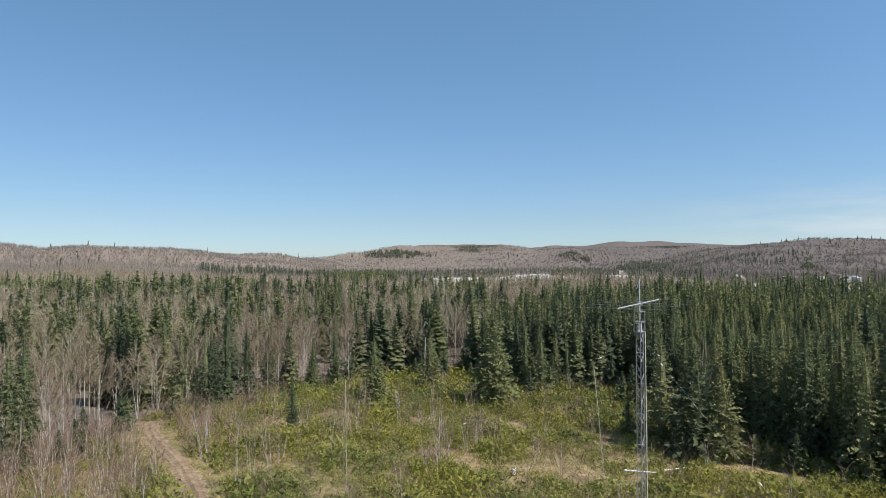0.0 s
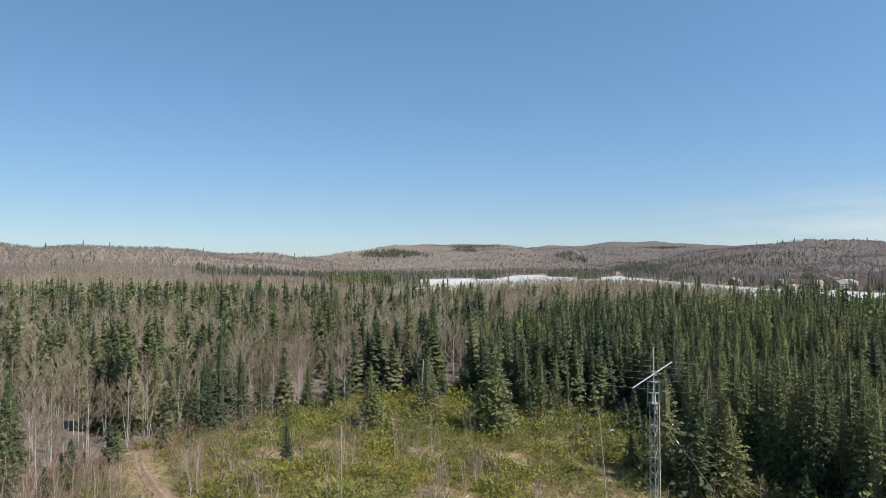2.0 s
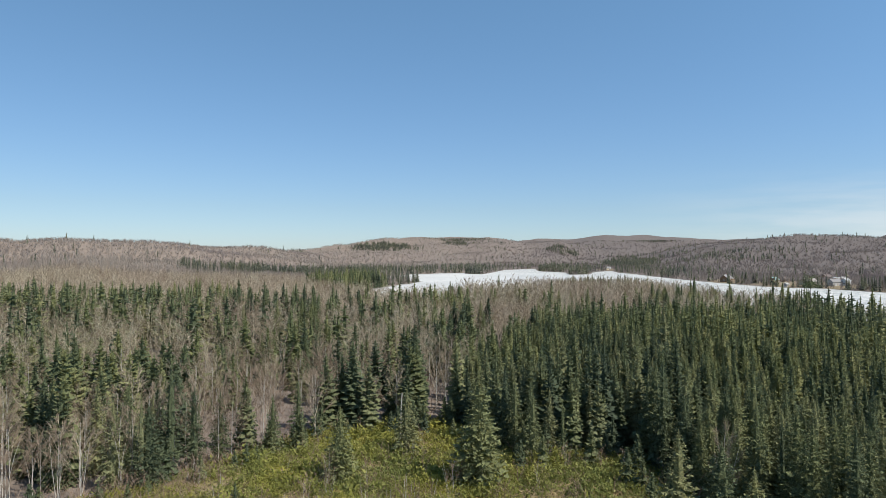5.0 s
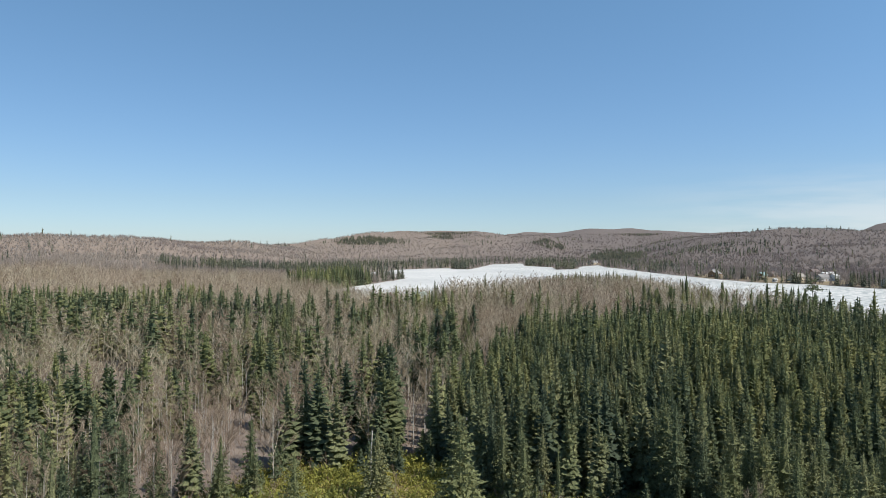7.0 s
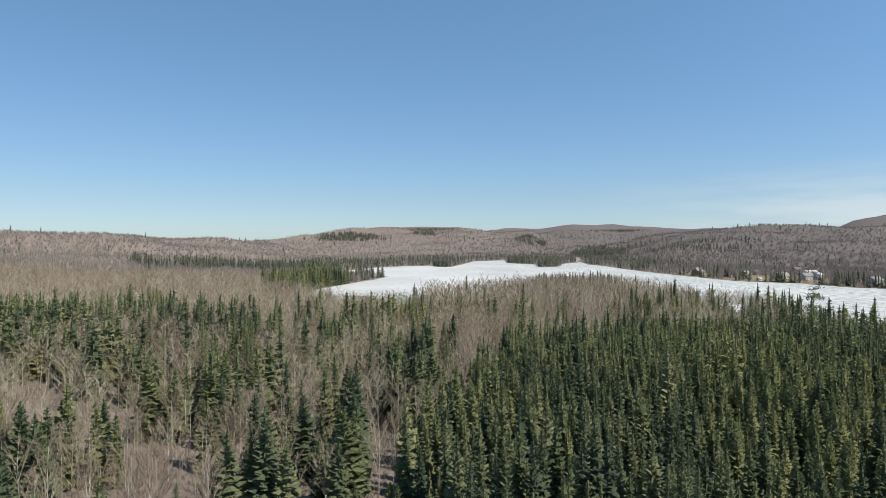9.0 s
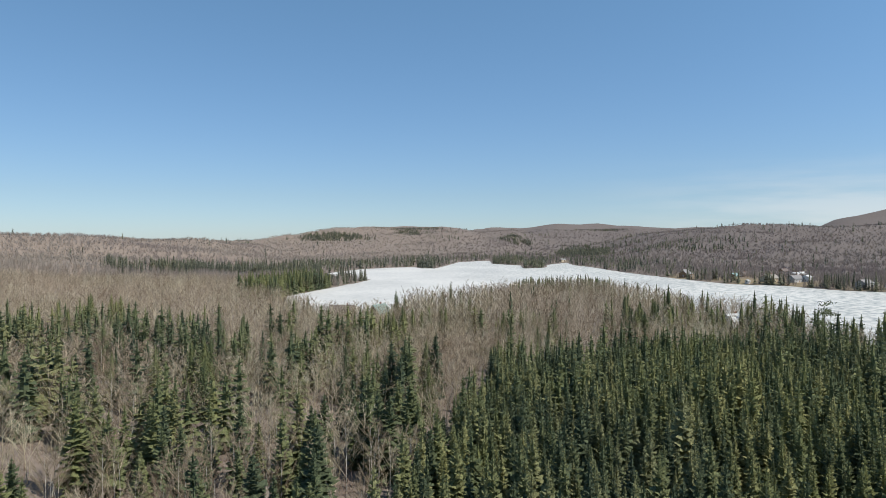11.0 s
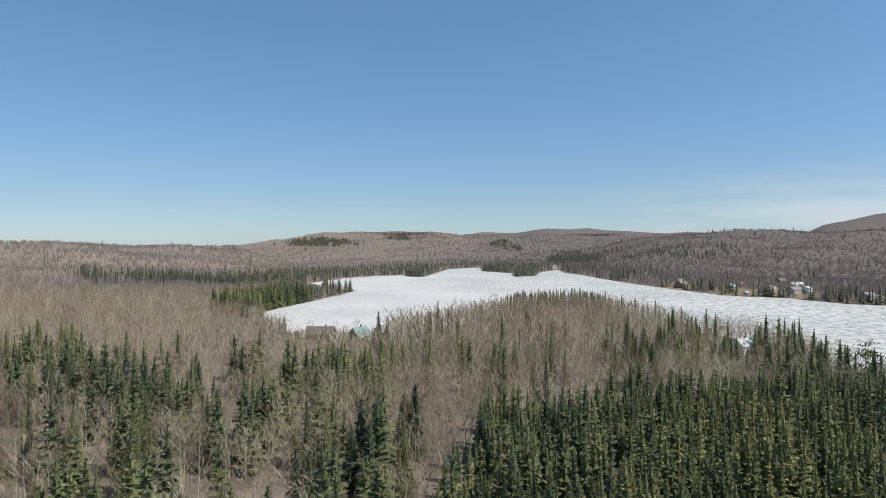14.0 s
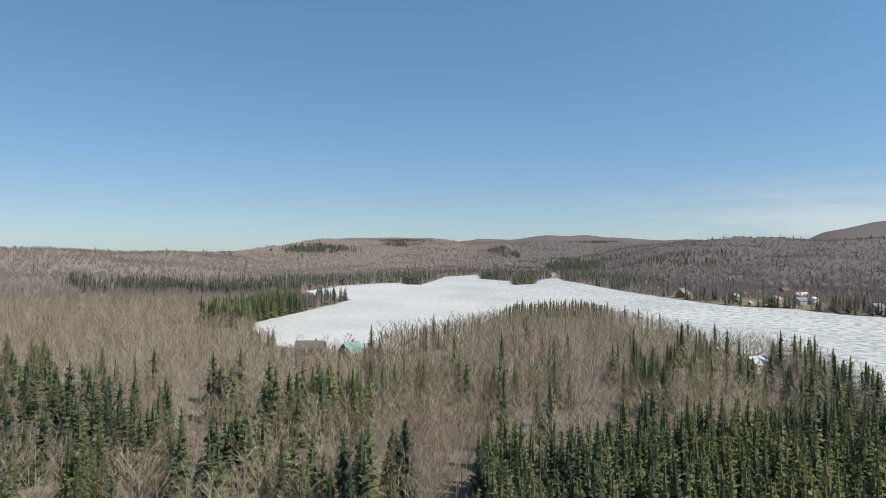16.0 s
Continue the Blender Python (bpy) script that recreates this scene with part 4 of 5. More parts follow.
# ---- the clearing ----
def clearing_cover():
    rng = np.random.default_rng(81)
    p = spread_points(rng, -60, 48, 40, 118, 1.12)
    d = edge_distance(p[:, 0], p[:, 1], CLEARING)
    p = p[(d < 2.5) & in_view(p)]
    d = edge_distance(p[:, 0], p[:, 1], CLEARING)
    x, y = p[:, 0], p[:, 1]
    road = track_distance(x, y)
    lush = 0.78 + 0.42 * waves(x, y, 6.5, 31) + 0.3 * waves(x, y, 15, 36) - 0.5 * smooth((9 - np.hypot(x - 12, 1.3 * (y - 62))) / 5) - 0.4 * smooth((6 - np.hypot(x + 18, y - 77)) / 4) + 0.5 * smooth((y - 74) / 22) * smooth((x + 26) / 14) + 0.25 * smooth((5 + d) / 4) - 0.35 * smooth((-22 - x) / 8)
    on = (rng.uniform(size=len(p)) < lush) & (road > 1.9)
    g = on_ground(p)
    s = (0.42 + 0.95 * smooth(lush / 1.25) + rng.normal(0, 0.2, len(p))).clip(0.3, 1.8) * np.where(rng.uniform(size=len(p)) < 0.1 + 0.12 * (waves(x, y, 20, 37) > 0.3), 1.65, 1)
    stuff("bushes", scatter([bush_tris(301 + k, 104, size=0.1) for k in range(6)], g[on], s[on], rng), mat_bush, "low yellow-green bushes covering the boggy clearing", "bushes")
    q = spread_points(rng, -60, 48, 42, 114, 0.62)
    q = q[(edge_distance(q[:, 0], q[:, 1], CLEARING) < 2) & in_view(q) & (track_distance(q[:, 0], q[:, 1]) > 0.9)]
    q = q[rng.uniform(size=len(q)) < 0.35 + 0.5 * (waves(q[:, 0], q[:, 1], 9, 35) > -0.2)]
    stuff("grass", scatter([tuft_tris(321 + k, 7) for k in range(6)], on_ground(q), rng.uniform(0.35, 1.2, len(q)), rng), mat_grass, "dead tan grass and sedge between the bushes", "grass")
    tw = (rng.uniform(size=len(p)) < 0.1 + 0.34 * smooth((waves(x, y, 12, 33) - 0.35) / 0.25) + 0.5 * smooth((-20 - x) / 6)) & (road > 1.3)
    tpl = [bare_tris(341 + k, 9, 1, 70, 2.2, 0.75, 0.012, 0.018, 0.05, 0.02) for k in range(5)]
    edge = spread_points(rng, -150, 50, 46, 230, 2.1)
    away = edge_distance(edge[:, 0], edge[:, 1], CLEARING)
    edge = edge[(away > 0) & (away < 110) & (edge_distance(edge[:, 0], edge[:, 1], STAND) > 0) & (rng.uniform(size=len(edge)) < 0.75 - 0.3 * smooth(away / 60)) & in_view(edge)]
    low = [bare_tris(351 + k, 6, 0, 26, 2.6, 1.0, 0.02, 0.025, 0.05, 0.02) for k in range(5)]
    stuff("undergrowth", scatter(low, on_ground(edge), rng.uniform(0.6, 1.6, len(edge)), rng), mat_scrub, "leafless brown undergrowth in the woods by the clearing", "bushes")
    stuff("scrub", scatter(tpl, g[tw], rng.uniform(0.6, 1.5, tw.sum()), rng), mat_scrub, "leafless purple-brown scrub", "bushes")


TRACK = [(-13.0, 42.0), (-17.2, 48.5), (-20.7, 55.0), (-23.6, 60.1), (-27.6, 66.0), (-30.2, 70.0), (-33.4, 75.4), (-35.4, 80.0), (-38.6, 80.6), (-41.5, 77.5)]


def track_distance(x, y):
    best = np.full(np.shape(x), 1e9)
    for (ax, ay), (bx, by) in zip(TRACK, TRACK[1:]):
        ux, uy = bx - ax, by - ay
        t = (((x - ax) * ux + (y - ay) * uy) / (ux * ux + uy * uy)).clip(0, 1)
        best = np.minimum(best, np.hypot(x - ax - t * ux, y - ay - t * uy))
    return best


def dirt_track():
    """A rutted track, laid a hand over the ground, with ragged edges."""
    m, n, l, b = material("track_soil", 0.95)
    f = noise_of(n, l, 0.9, 9, rough=0.8)
    r = ramp(n, [(0.32, (0.14, 0.092, 0.064)), (0.5, (0.27, 0.188, 0.122)), (0.68, (0.43, 0.325, 0.21))])
    l.new(f.outputs["Fac"], r.inputs[0])
    l.new(r.outputs[0], b.inputs["Base Color"])
    rng = np.random.default_rng(91)
    pts = []
    for a, c in zip(TRACK, TRACK[1:]):
        for k in range(8):
            pts.append(np.array(a) + (np.array(c) - np.array(a)) * k / 8)
    bm = bmesh.new()
    prev = None
    for k, p in enumerate(pts):
        way = pts[min(k + 1, len(pts) - 1)] - pts[max(k - 1, 0)]
        side = np.array([way[1], -way[0]]) / np.hypot(*way)
        ring = []
        for s, dip in ((-0.95, -0.16), (-0.6, -0.03), (-0.35, -0.05), (0.0, 0.07), (0.35, -0.05), (0.6, -0.03), (0.95, -0.16)):
            q = p + side * (s + (rng.uniform(-0.45, 0.45) if abs(s) > 0.9 else rng.uniform(-0.1, 0.1)))
            ring.append(bm.verts.new((q[0], q[1], float(height(q[0], q[1])) + 0.12 + dip)))
        if prev:
            for i in range(6):
                bm.faces.new((prev[i], prev[i + 1], ring[i + 1], ring[i]))
        prev = ring
    me = bpy.data.meshes.new("dirt_track")
    bm.to_mesh(me)
    bm.free()
    me.materials.append(m)
    tagged(new("dirt_track", me), "sandy rutted dirt track into the woods", "track", kind="structure")


clearing_cover()
dirt_track()


def sapling_proto(k, stems, label):
    rng = np.random.default_rng(361 + k)
    ob = tagged(new("birch_sapling"), label, "sapling", "birch saplings in the clearing")
    h = 4.2
    for s in range(stems):
        a = rng.uniform(0, math.tau)
        t = part("stem", trunk_bm(h * rng.uniform(0.75, 1.0), 0.022, 4, rng.uniform(-0.16, 0.16), 0.3), mat_stem, ob)
        t.location = (0.22 * s * math.cos(a), 0.22 * s * math.sin(a), 0)
        t.rotation_euler = (rng.normal(0, 0.07), rng.normal(0, 0.07), a)
    tris, pale = bare_tris(371 + k, 14, 1, 320, h, 0.95, 0.009, 0.011, 0.15, 0)
    c = new("crown", soup("crown", tris, pale * 0.2, (mat_scrub_ob,)))
    c.parent = ob
    return ob


def saplings():
    rng = np.random.default_rng(95)
    protos = [sapling_proto(0, 1, "thin leafless birch sapling with a whitish stem"), sapling_proto(1, 3, "clump of thin leafless birch saplings"), sapling_proto(2, 2, "pair of thin leafless birch saplings"), sapling_proto(3, 4, "thicket of whitish leafless birch stems")]
    spots = []
    for _ in range(150):
        spots.append((rng.uniform(-46, -22), rng.uniform(46, 72), rng.uniform(0.65, 1.2)))
    for _ in range(85):
        spots.append((rng.uniform(-28, 40), rng.uniform(46, 106), rng.uniform(0.45, 1.05)))
    for _ in range(16):
        spots.append((rng.uniform(-20, -10), rng.uniform(52, 74), rng.uniform(0.8, 1.2)))
    for x, y, size in ((-5.0, 75.9, 1.15), (-1.3, 76.6, 1.3), (4.5, 87.7, 1.1), (-10.3, 87.0, 0.95), (-10.5, 71.9, 1.2), (-13.5, 72.0, 1.25), (-0.5, 62.0, 1.2), (3.2, 67.5, 1.0), (5.2, 68.7, 0.9), (8.6, 62.9, 0.95), (2.4, 66.1, 1.0), (15.7, 72.2, 0.9)):
        spots += [(x, y, size), (x + 0.8, y + 0.7, size * 0.85)]
    k = 0
    for x, y, s in spots:
        q = np.array([x]), np.array([y])
        if edge_distance(*q, CLEARING)[0] > 1 or track_distance(*q)[0] < 2.2:
            continue
        m = turned(x, y, s)
        if k < 4:
            protos[k].matrix_basis = m
        else:
            copy_thing(protos[int(rng.integers(4))], m)
        k += 1


saplings()


def young_spruces():
    rng = np.random.default_rng(97)
    proto = tagged(new("young_spruce"), "small bushy young spruce at the edge of the clearing", "tree", "young spruces by the clearing")
    c = new("crown", soup("crown", spruce_tris(401, 9, 8, 260, 0.3, 3.0, 0.8), None, (mat_needles_ob,)))
    c.parent = proto
    part("trunk", trunk_bm(2.8, 0.05, 5), mat_bark, proto)
    first = True
    done = 0
    for x, y in zip(rng.uniform(-58, 46, 900), rng.uniform(44, 118, 900)):
        e = edge_distance(np.array([x]), np.array([y]), CLEARING)[0]
        if not -5 < e < 1.5 or track_distance(np.array([x]), np.array([y]))[0] < 2.5 or done > 85:
            continue
        m = turned(x, y, rng.uniform(0.4, 1.3))
        done += 1
        if first:
            proto.matrix_basis, first = m, False
        else:
            copy_thing(proto, m)


young_spruces()


def dead_snags():
    for x, y, h, r in ((-3.0, 103, 7.6, 0.13), (36.5, 70, 5.0, 0.08), (9.0, 112, 6.5, 0.08)):
        ob = tagged(new("dead_snag"), "dead grey broken-topped tree trunk", "dead tree", "dead snags")
        ob.location = (x, y, float(height(x, y)))
        part("trunk", trunk_bm(h, r, 6, 0.03, 0.55), plain("dead_wood", (0.4, 0.375, 0.33), 0.9), ob)
        rng = np.random.default_rng(int(h * 10))
        tris = [blade(rng, np.array([0, 0, z]), np.array([math.cos(z * 9) * 0.7, math.sin(z * 9) * 0.7, z + 0.15]), 0.02) for z in np.linspace(h * 0.3, h * 0.9, 14)]
        s = new("dead_crown", soup("dead_crown", np.array(tris), None, (mat_bark,)))
        s.parent = ob


dead_snags()


# ---- antenna tower ----
def tube(bm, a, b, r, sides=6, r2=None):
    a, b = Vector(a), Vector(b)
    d = b - a
    q = d.to_track_quat("Z", "Y").to_matrix()
    r2 = r if r2 is None else r2
    lo = [bm.verts.new(a + q @ Vector((r * math.cos(math.tau * k / sides), r * math.sin(math.tau * k / sides), 0))) for k in range(sides)]
    hi = [bm.verts.new(b + q @ Vector((r2 * math.cos(math.tau * k / sides), r2 * math.sin(math.tau * k / sides), 0))) for k in range(sides)]
    for k in range(sides):
        bm.faces.new((lo[k], lo[(k + 1) % sides], hi[(k + 1) % sides], hi[k]))
    bm.faces.new(lo[::-1])
    bm.faces.new(hi)
    return bm


def tubes(*runs):
    bm = bmesh.new()
    for run in runs:
        tube(bm, *run)
    return bm


def box(bm, lo, hi):
    m = Matrix.Translation((Vector(lo) + Vector(hi)) / 2) @ Matrix.Diagonal((*(Vector(hi) - Vector(lo)), 1))
    bmesh.ops.create_cube(bm, size=1, matrix=m)
    return bm


def antenna_tower():
    x0, y0 = 10.06, 33.7
    g = float(height(x0, y0))
    ob = tagged(new("antenna_tower"), "slim galvanised lattice antenna tower held by guy wires", "tower")
    ob.location = (x0, y0, g)
    top = 17.72 - g

    def corner(k, z, r=None):
        r = 0.25 - 0.045 * z / top if r is None else r
        a = radians(20 + 120 * k)
        return (r * math.cos(a), r * math.sin(a), z)

    for k in range(3):
        part("leg", tubes((corner(k, -0.3), corner(k, top), 0.019)), mat_galv, ob)
    bays = 30
    for n in range(bays):
        z, z2 = top * n / bays, top * (n + 1) / bays
        for k in range(3):
            a, b = (k, (k + 1) % 3) if n % 2 else ((k + 1) % 3, k)
            part("brace", tubes((corner(a, z), corner(b, z2), 0.011, 4)), mat_galv, ob)
            if n % 3 == 0:
                part("cross_bar", tubes((corner(a, z2), corner(b, z2), 0.012, 4)), mat_galv, ob)
    # upper cage that holds the rotator
    for z in (top + 0.02, top + 0.52, top + 1.06):
        bm = bmesh.new()
        vs = [bm.verts.new(Vector(corner(k, z, 0.36)) * 1.0) for k in range(3)]
        f = bm.faces.new(vs)
        r = bmesh.ops.extrude_face_region(bm, geom=[f])
        bmesh.ops.translate(bm, verts=[v for v in r["geom"] if isinstance(v, bmesh.types.BMVert)], vec=(0, 0, 0.035))
        part("plate", bm, mat_galv, ob)
    for k in range(3):
        part("cage_post", tubes((corner(k, top - 0.15, 0.3), corner(k, top + 1.06, 0.3), 0.026)), mat_galv, ob)
    part("rotator", box(tubes(((0, 0, top + 0.1), (0, 0, top + 0.48), 0.1, 10)), (-0.12, -0.12, top + 0.05), (0.12, 0.12, top + 0.12)), mat_alu, ob)
    mast_top = 20.45 - g
    part("mast", tubes(((0, 0, top + 0.3), (0, 0, mast_top), 0.032, 8)), mat_alu, ob, "bright tubular mast")
    part("whip", tubes(((0, 0, mast_top - 0.02), (-0.14, 0.02, mast_top - 0.5), 0.012, 4)), mat_alu, ob)
    # beam antenna
    yagi = new("beam_antenna")
    yagi.parent = ob
    tagged(yagi, "aluminium beam antenna with thin cross elements")
    bz = 19.2 - g
    a, b = Vector((-2.11, -3.71, bz)), Vector((2.18, 3.66, bz))
    along = (b - a).normalized()
    across = Vector((-along.y, along.x, 0))
    part("boom", tubes((a, b, 0.03, 8)), mat_alu, yagi)
    part("boom_clamp", box(bmesh.new(), (-0.11, -0.11, bz - 0.1), (0.11, 0.11, bz + 0.1)), mat_galv, yagi)
    for f, half in ((0.01, 2.6), (0.3, 2.2), (0.52, 2.4), (0.74, 1.6), (0.99, 2.1)):
        c = a.lerp(b, f)
        part("element", tubes((c - across * half, c, 0.004, 5, 0.008), (c, c + across * half, 0.008, 5, 0.004)), mat_wire, yagi)
    # guy wires with egg insulators
    for bear, reach in ((42.0, 34.0), (-78.0, 30.0), (162.0, 26.0)):
        s = Vector((0.2 * math.sin(radians(bear)), 0.2 * math.cos(radians(bear)), top - 0.4))
        ex, ey = x0 + reach * math.sin(radians(bear)), y0 + reach * math.cos(radians(bear))
        e = Vector((ex - x0, ey - y0, float(height(ex, ey)) - g + 0.2))
        bm = bmesh.new()
        ring = None
        for k in range(13):
            f = k / 12
            c = s.lerp(e, f) - Vector((0, 0, 1.2 * f * (1 - f)))
            row = [bm.verts.new(c + Vector((0.005 * math.cos(q), 0.005 * math.sin(q), 0))) for q in (0, math.tau / 3, 2 * math.tau / 3)]
            if ring:
                for q in range(3):
                    bm.faces.new((ring[q], ring[(q + 1) % 3], row[(q + 1) % 3], row[q]))
            ring = row
        w = part("guy_wire", bm, mat_wire, ob)
        for f in (0.06, 0.3):
            c = s.lerp(e, f) - Vector((0, 0, 1.2 * f * (1 - f)))
            d = (e - s).normalized() * 0.1
            part("insulator", tubes((c - d, c, 0.012, 6, 0.035), (c, c + d, 0.035, 6, 0.012)), mat_white, w, "white egg insulator")
    # cable down one side
    part("feed_cable", tubes((Vector(corner(0, 0)) + Vector((0.1, 0, 0)), Vector(corner(0, top)) + Vector((0.1, 0, 0)), 0.02, 5)), plain("cable", (0.6, 0.58, 0.45), 0.6), ob, "pale cable run down a leg")


mat_white = plain("white_paint", (0.78, 0.78, 0.76), 0.6, 0, 3.0, 0.08)
antenna_tower()


def poles():
    for x, y, h, lean, r, label in ((13.6, 56, 10.6, (-0.8, 0.2), 0.042, "leaning weathered antenna pole standing in the bushes"), (-7.5, 51, 9.2, (-0.15, 0.3), 0.036, "tall thin upright antenna pole in the clearing")):
        ob = tagged(new("antenna_pole"), label, "pole", "poles in the clearing")
        ob.location = (x, y, float(height(x, y)))
        part("shaft", tubes(((0, 0, -0.3), (lean[0] * 0.5, lean[1] * 0.5, h * 0.55), r, 7, r * 0.8), ((lean[0] * 0.5, lean[1] * 0.5, h * 0.55), (*lean, h), r * 0.95, 7, r * 0.9)), mat_pole, ob)
        part("collar", tubes(((lean[0] * 0.5, lean[1] * 0.5, h * 0.53), (lean[0] * 0.5, lean[1] * 0.5, h * 0.57), r * 1.3, 8)), mat_galv, ob)
    ob = tagged(new("feed_post"), "thin rod rising from a small white box", "post")
    ob.location = (6.2, 58.5, float(height(6.2, 58.5)))
    part("rod", tubes(((0, 0, 0), (0, 0, 5.6), 0.02, 5, 0.012)), mat_pole, ob)
    part("box", box(bmesh.new(), (-0.14, -0.12, 0.1), (0.14, 0.12, 0.62)), mat_white, ob, "white connection box")
    for a, b, r in (((16.6, 60.8), (19.4, 60.6), 0.05), ((20.4, 61.3), (22.8, 62.2), 0.035)):
        ob = tagged(new("white_pipe"), "white pipe lying across the low bushes", "pipe", "pipes on the ground")
        z = [float(height(*q)) + 0.55 for q in (a, b)]
        ob.location = (*a, z[0])
        part("tube", tubes(((0, 0, 0), (b[0] - a[0], b[1] - a[1], z[1] - z[0]), r, 7)), mat_white, ob)
        part("joint", tubes(((0, 0, 0), ((b[0] - a[0]) * 0.06, (b[1] - a[1]) * 0.06, 0), r * 1.9, 8)), mat_white, ob)


poles()


# ---- houses round the lake ----
mat_roofs = {"green": plain("green_sheet_roof", (0.2, 0.29, 0.265), 0.6, 0.1, 0.8, 0.15), "brown": plain("brown_shingles", (0.16, 0.13, 0.115), 0.9, 0, 1.5, 0.2),
             "grey": plain("grey_shingles", (0.22, 0.21, 0.2), 0.9, 0, 1.5, 0.2), "tan": plain("tan_shingles", (0.27, 0.245, 0.21), 0.85, 0, 1.5, 0.15), "pale": plain("pale_sheet_roof", (0.5, 0.5, 0.48), 0.6, 0, 0.8, 0.1)}
mat_walls = {"log": plain("brown_log_wall", (0.24, 0.16, 0.1), 0.85, 0, 1.0), "grey": plain("grey_clapboard", (0.4, 0.39, 0.37), 0.8, 0, 1.0), "white": plain("white_clapboard", (0.72, 0.71, 0.68), 0.7, 0, 1.0, 0.1),
             "tan": plain("tan_clapboard", (0.5, 0.42, 0.3), 0.8, 0, 1.0)}
mat_pane = plain("window_glass", (0.05, 0.06, 0.07), 0.12, 0, 1.0)
mat_brick = plain("chimney_brick", (0.3, 0.15, 0.11), 0.9)


def house(x, y, spin, w, d, h, rise, wall, roof, label, chimney=True, porch=False, category="house"):
    """A gabled house: ridge along its own x, walls, roof with eaves, windows, door, chimney."""
    ob = tagged(new("house"), label, category, "houses round the lake")
    ob.matrix_basis = Matrix.Translation((x, y, float(height(x, y)) - 0.1)) @ Matrix.Rotation(radians(spin), 4, "Z")
    bm = bmesh.new()
    a = [bm.verts.new(p) for p in ((-w / 2, -d / 2, -0.6), (w / 2, -d / 2, -0.6), (w / 2, d / 2, -0.6), (-w / 2, d / 2, -0.6))]
    b = [bm.verts.new(p) for p in ((-w / 2, -d / 2, h), (w / 2, -d / 2, h), (w / 2, d / 2, h), (-w / 2, d / 2, h))]
    g = [bm.verts.new((s * w / 2, 0, h + rise * 0.96)) for s in (-1, 1)]
    for i in range(4):
        bm.faces.new((a[i], a[(i + 1) % 4], b[(i + 1) % 4], b[i]))
    bm.faces.new((b[1], b[2], g[1]))
    bm.faces.new((b[3], b[0], g[0]))
    bm.faces.new(a[::-1])
    part("wall", bm, mat_walls[wall], ob)
    bm = bmesh.new()
    over, thick = 0.5, 0.16
    slope = rise / (d / 2)
    for s in (-1, 1):
        lo, hi = (s * (d / 2 + over), h - slope * over), (0, h + rise)
        vs = []
        for xx in (-w / 2 - over, w / 2 + over):
            vs.append([bm.verts.new((xx, *lo)), bm.verts.new((xx, *hi)), bm.verts.new((xx, hi[0], hi[1] + thick)), bm.verts.new((xx, lo[0], lo[1] + thick))])
        for i in range(4):
            bm.faces.new((vs[0][i], vs[0][(i + 1) % 4], vs[1][(i + 1) % 4], vs[1][i]))
        bm.faces.new(vs[0][::-1])
        bm.faces.new(vs[1])
    bmesh.ops.recalc_face_normals(bm, faces=bm.faces[:])
    part("roof", bm, mat_roofs[roof], ob)
    for s in (-1, 1):
        n = max(2, int(w / 3))
        for k in range(n):
            cx = -w / 2 + w * (k + 0.5) / n
            if k == n // 2 and s == -1:
                part("door", box(bmesh.new(), (cx - 0.45, s * d / 2 - 0.05, 0), (cx + 0.45, s * d / 2 + 0.05, 2.0)), mat_walls["log" if wall != "log" else "tan"], ob)
                continue
            fr = part("window", box(bmesh.new(), (cx - 0.65, s * d / 2 - 0.06, 0.9), (cx + 0.65, s * d / 2 + 0.06, 2.05)), mat_white, ob)
            part("pane", box(bmesh.new(), (cx - 0.55, s * d / 2 - 0.08, 1.0), (cx + 0.55, s * d / 2 + 0.08, 1.95)), mat_pane, fr)
        fr = part("window", box(bmesh.new(), (s * w / 2 - 0.06, -0.8, 1.0), (s * w / 2 + 0.06, 0.8, 2.2)), mat_white, ob)
        part("pane", box(bmesh.new(), (s * w / 2 - 0.08, -0.7, 1.1), (s * w / 2 + 0.08, 0.7, 2.1)), mat_pane, fr)
    if chimney:
        part("chimney", box(bmesh.new(), (w * 0.2 - 0.3, 0.3, h), (w * 0.2 + 0.3, 0.9, h + rise + 0.9)), mat_brick, ob)
    if porch:
        part("porch_deck", box(bmesh.new(), (-w / 2, -d / 2 - 2.2, -0.3), (w / 2, -d / 2, 0.12)), mat_pole, ob)
        for k in range(4):
            px = -w / 2 + 0.1 + (w - 0.2) * k / 3
            part("porch_post", box(bmesh.new(), (px - 0.06, -d / 2 - 2.15, 0.12), (px + 0.06, -d / 2 - 2.03, 1.0)), mat_pole, ob)
    return ob


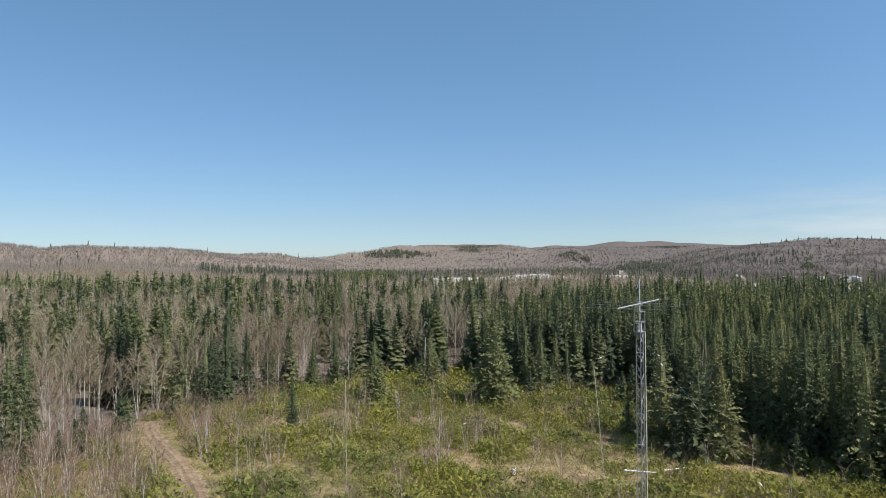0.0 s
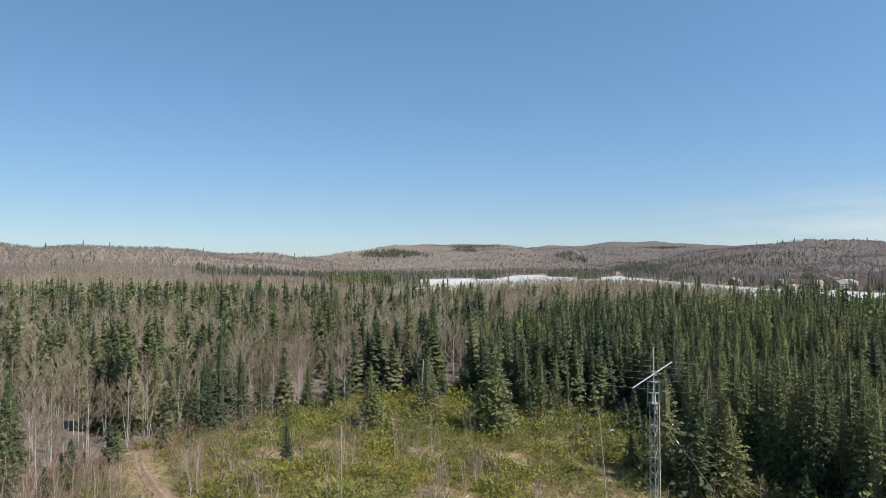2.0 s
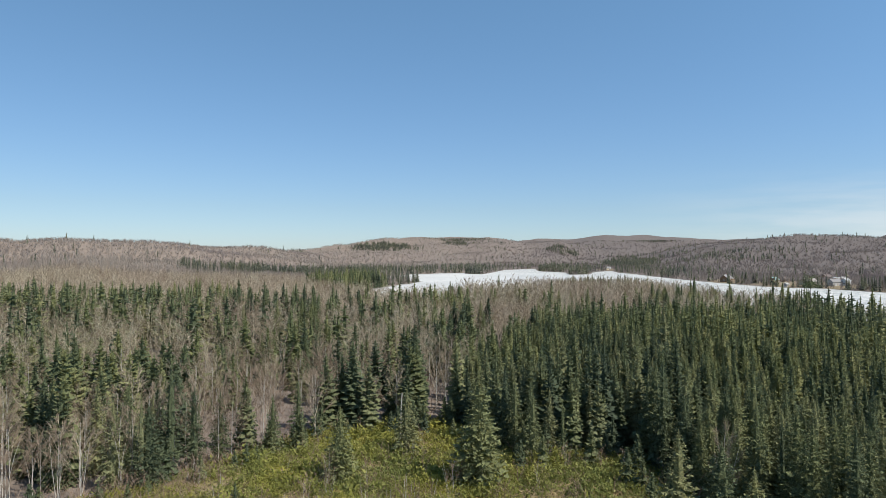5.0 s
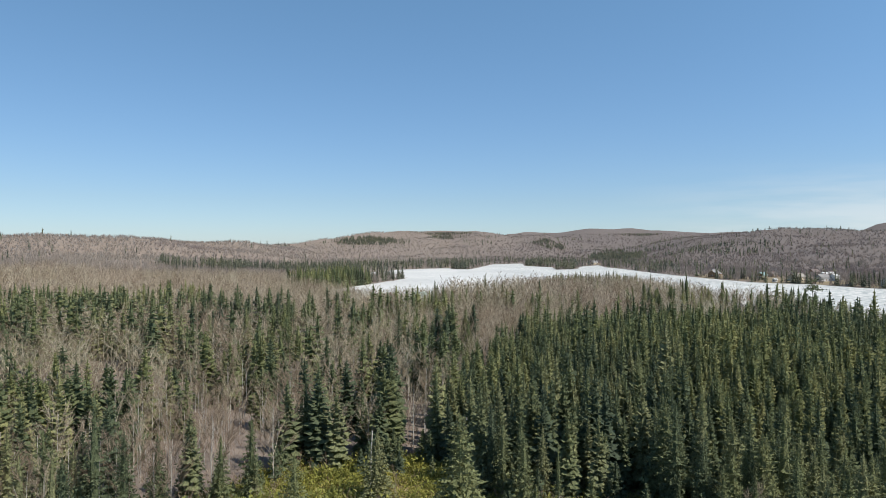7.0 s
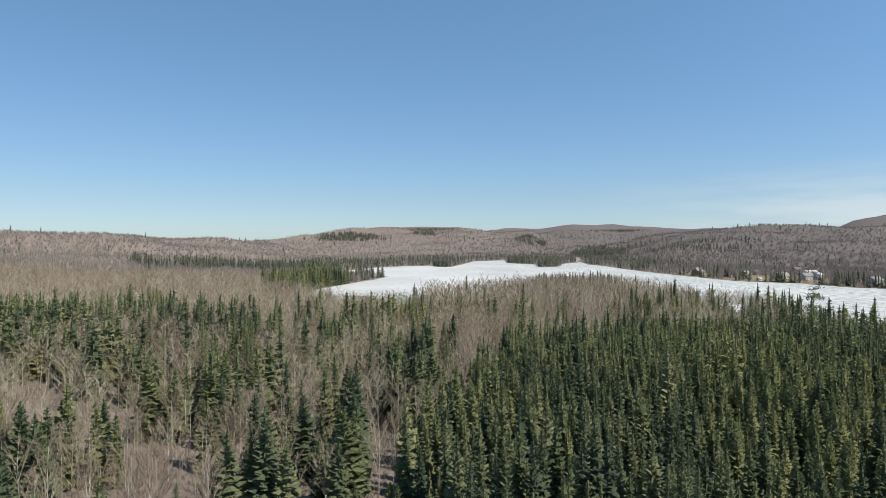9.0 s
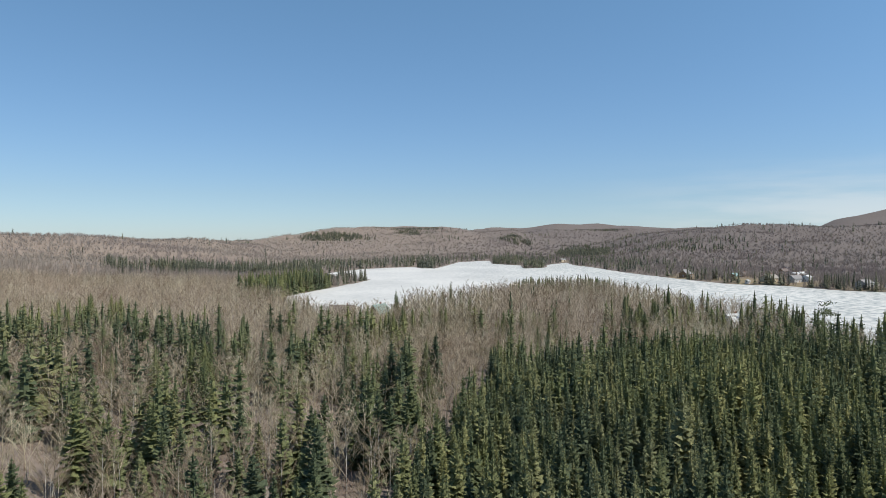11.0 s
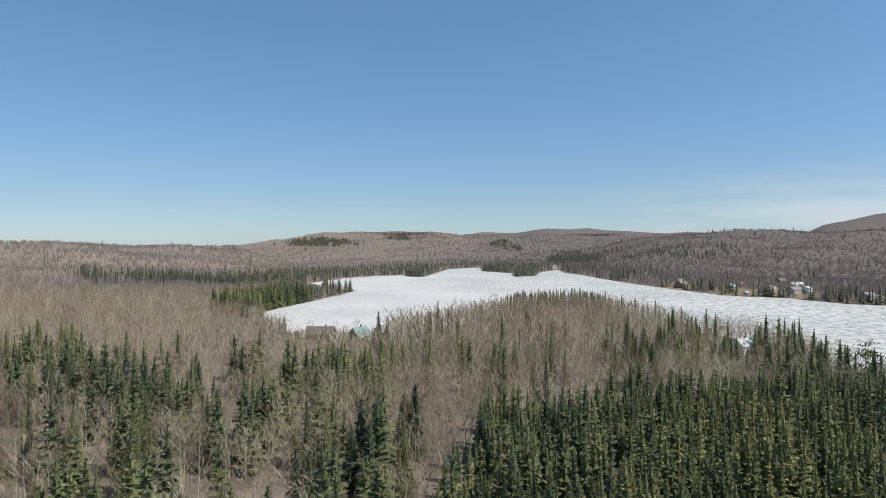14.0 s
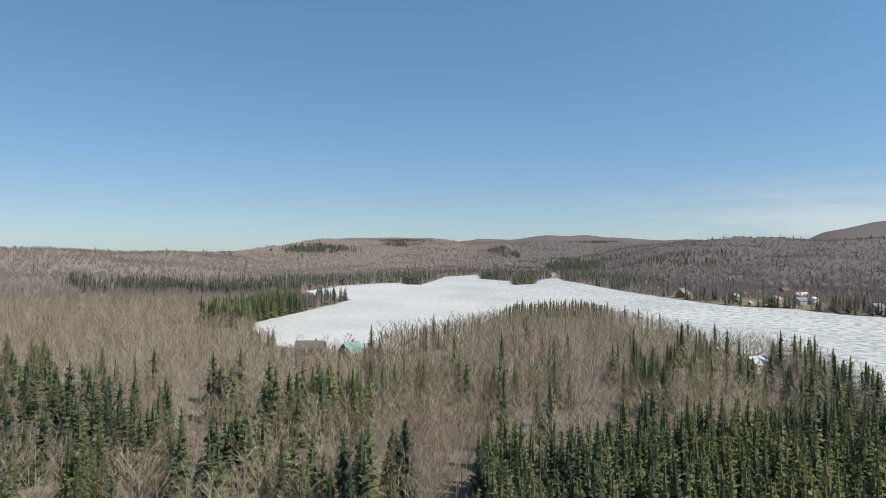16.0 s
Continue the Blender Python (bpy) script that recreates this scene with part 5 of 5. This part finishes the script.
house(4, 352, 52, 8.5, 7.0, 4.6, 3.4, "log", "green", "log house with a steep green sheet-metal roof by the shore")
house(10.5, 353, -8, 6.5, 5.5, 3.0, 2.2, "log", "brown", "low wing of a log house with a dark roof")
house(-14, 376, -6, 11.5, 8.0, 3.4, 2.8, "log", "brown", "brown shingled house among leafless trees by the shore")
house(153, 318, 20, 8.5, 7.0, 3.4, 2.4, "white", "pale", "white house with a pale roof among the shore trees")
house(345, 664, 38, 10, 7, 3.4, 2.6, "log", "green", "lakeside cottage with a green sheet-metal roof", porch=True)
house(324, 722, 40, 13, 9, 3.6, 3.2, "log", "grey", "large brown lakeside house with a grey shingled roof", porch=True)
house(334, 745, 40, 9, 7, 3.4, 2.8, "tan", "grey", "grey-roofed cottage beside the lake")
house(376, 700, 30, 8, 6, 3.0, 2.2, "log", "brown", "small brown cottage set back among the trees")
house(357, 624, 25, 15, 9, 3.2, 3.0, "tan", "tan", "wide tan bungalow with a broad low roof on the shore", porch=True)
house(333, 619, 30, 3.6, 3.2, 2.4, 1.2, "white", "pale", "small white shed at the water's edge", False, category="shed")
house(374, 612, 15, 11, 8, 3.6, 2.6, "grey", "grey", "grey two-part lakeside house with white trim", porch=True)
house(383, 609, 15, 4, 7, 4.6, 1.6, "white", "pale", "tall white wing of a grey lakeside house", False)
house(416, 676, 15, 7, 6, 3.2, 2.2, "white", "pale", "white cottage with a bright metal roof")
house(432, 690, 15, 6, 5, 3.2, 2.0, "white", "pale", "white cottage with a bright metal roof")
house(455, 756, 20, 10, 7, 3.2, 2.6, "log", "brown", "red-brown cottage set back among the trees")
house(386, 542, 20, 11, 8, 3.4, 2.6, "grey", "grey", "grey lakeside house behind dark spruces", porch=True)
house(402, 534, 10, 6, 6, 3.2, 2.2, "white", "grey", "white cottage behind dark spruces")
house(338, 1262, 30, 9, 7, 3.2, 2.6, "tan", "grey", "tan house far up the lake")
house(352, 1300, 10, 7, 6, 3.2, 2.2, "white", "grey", "white cottage far up the lake")
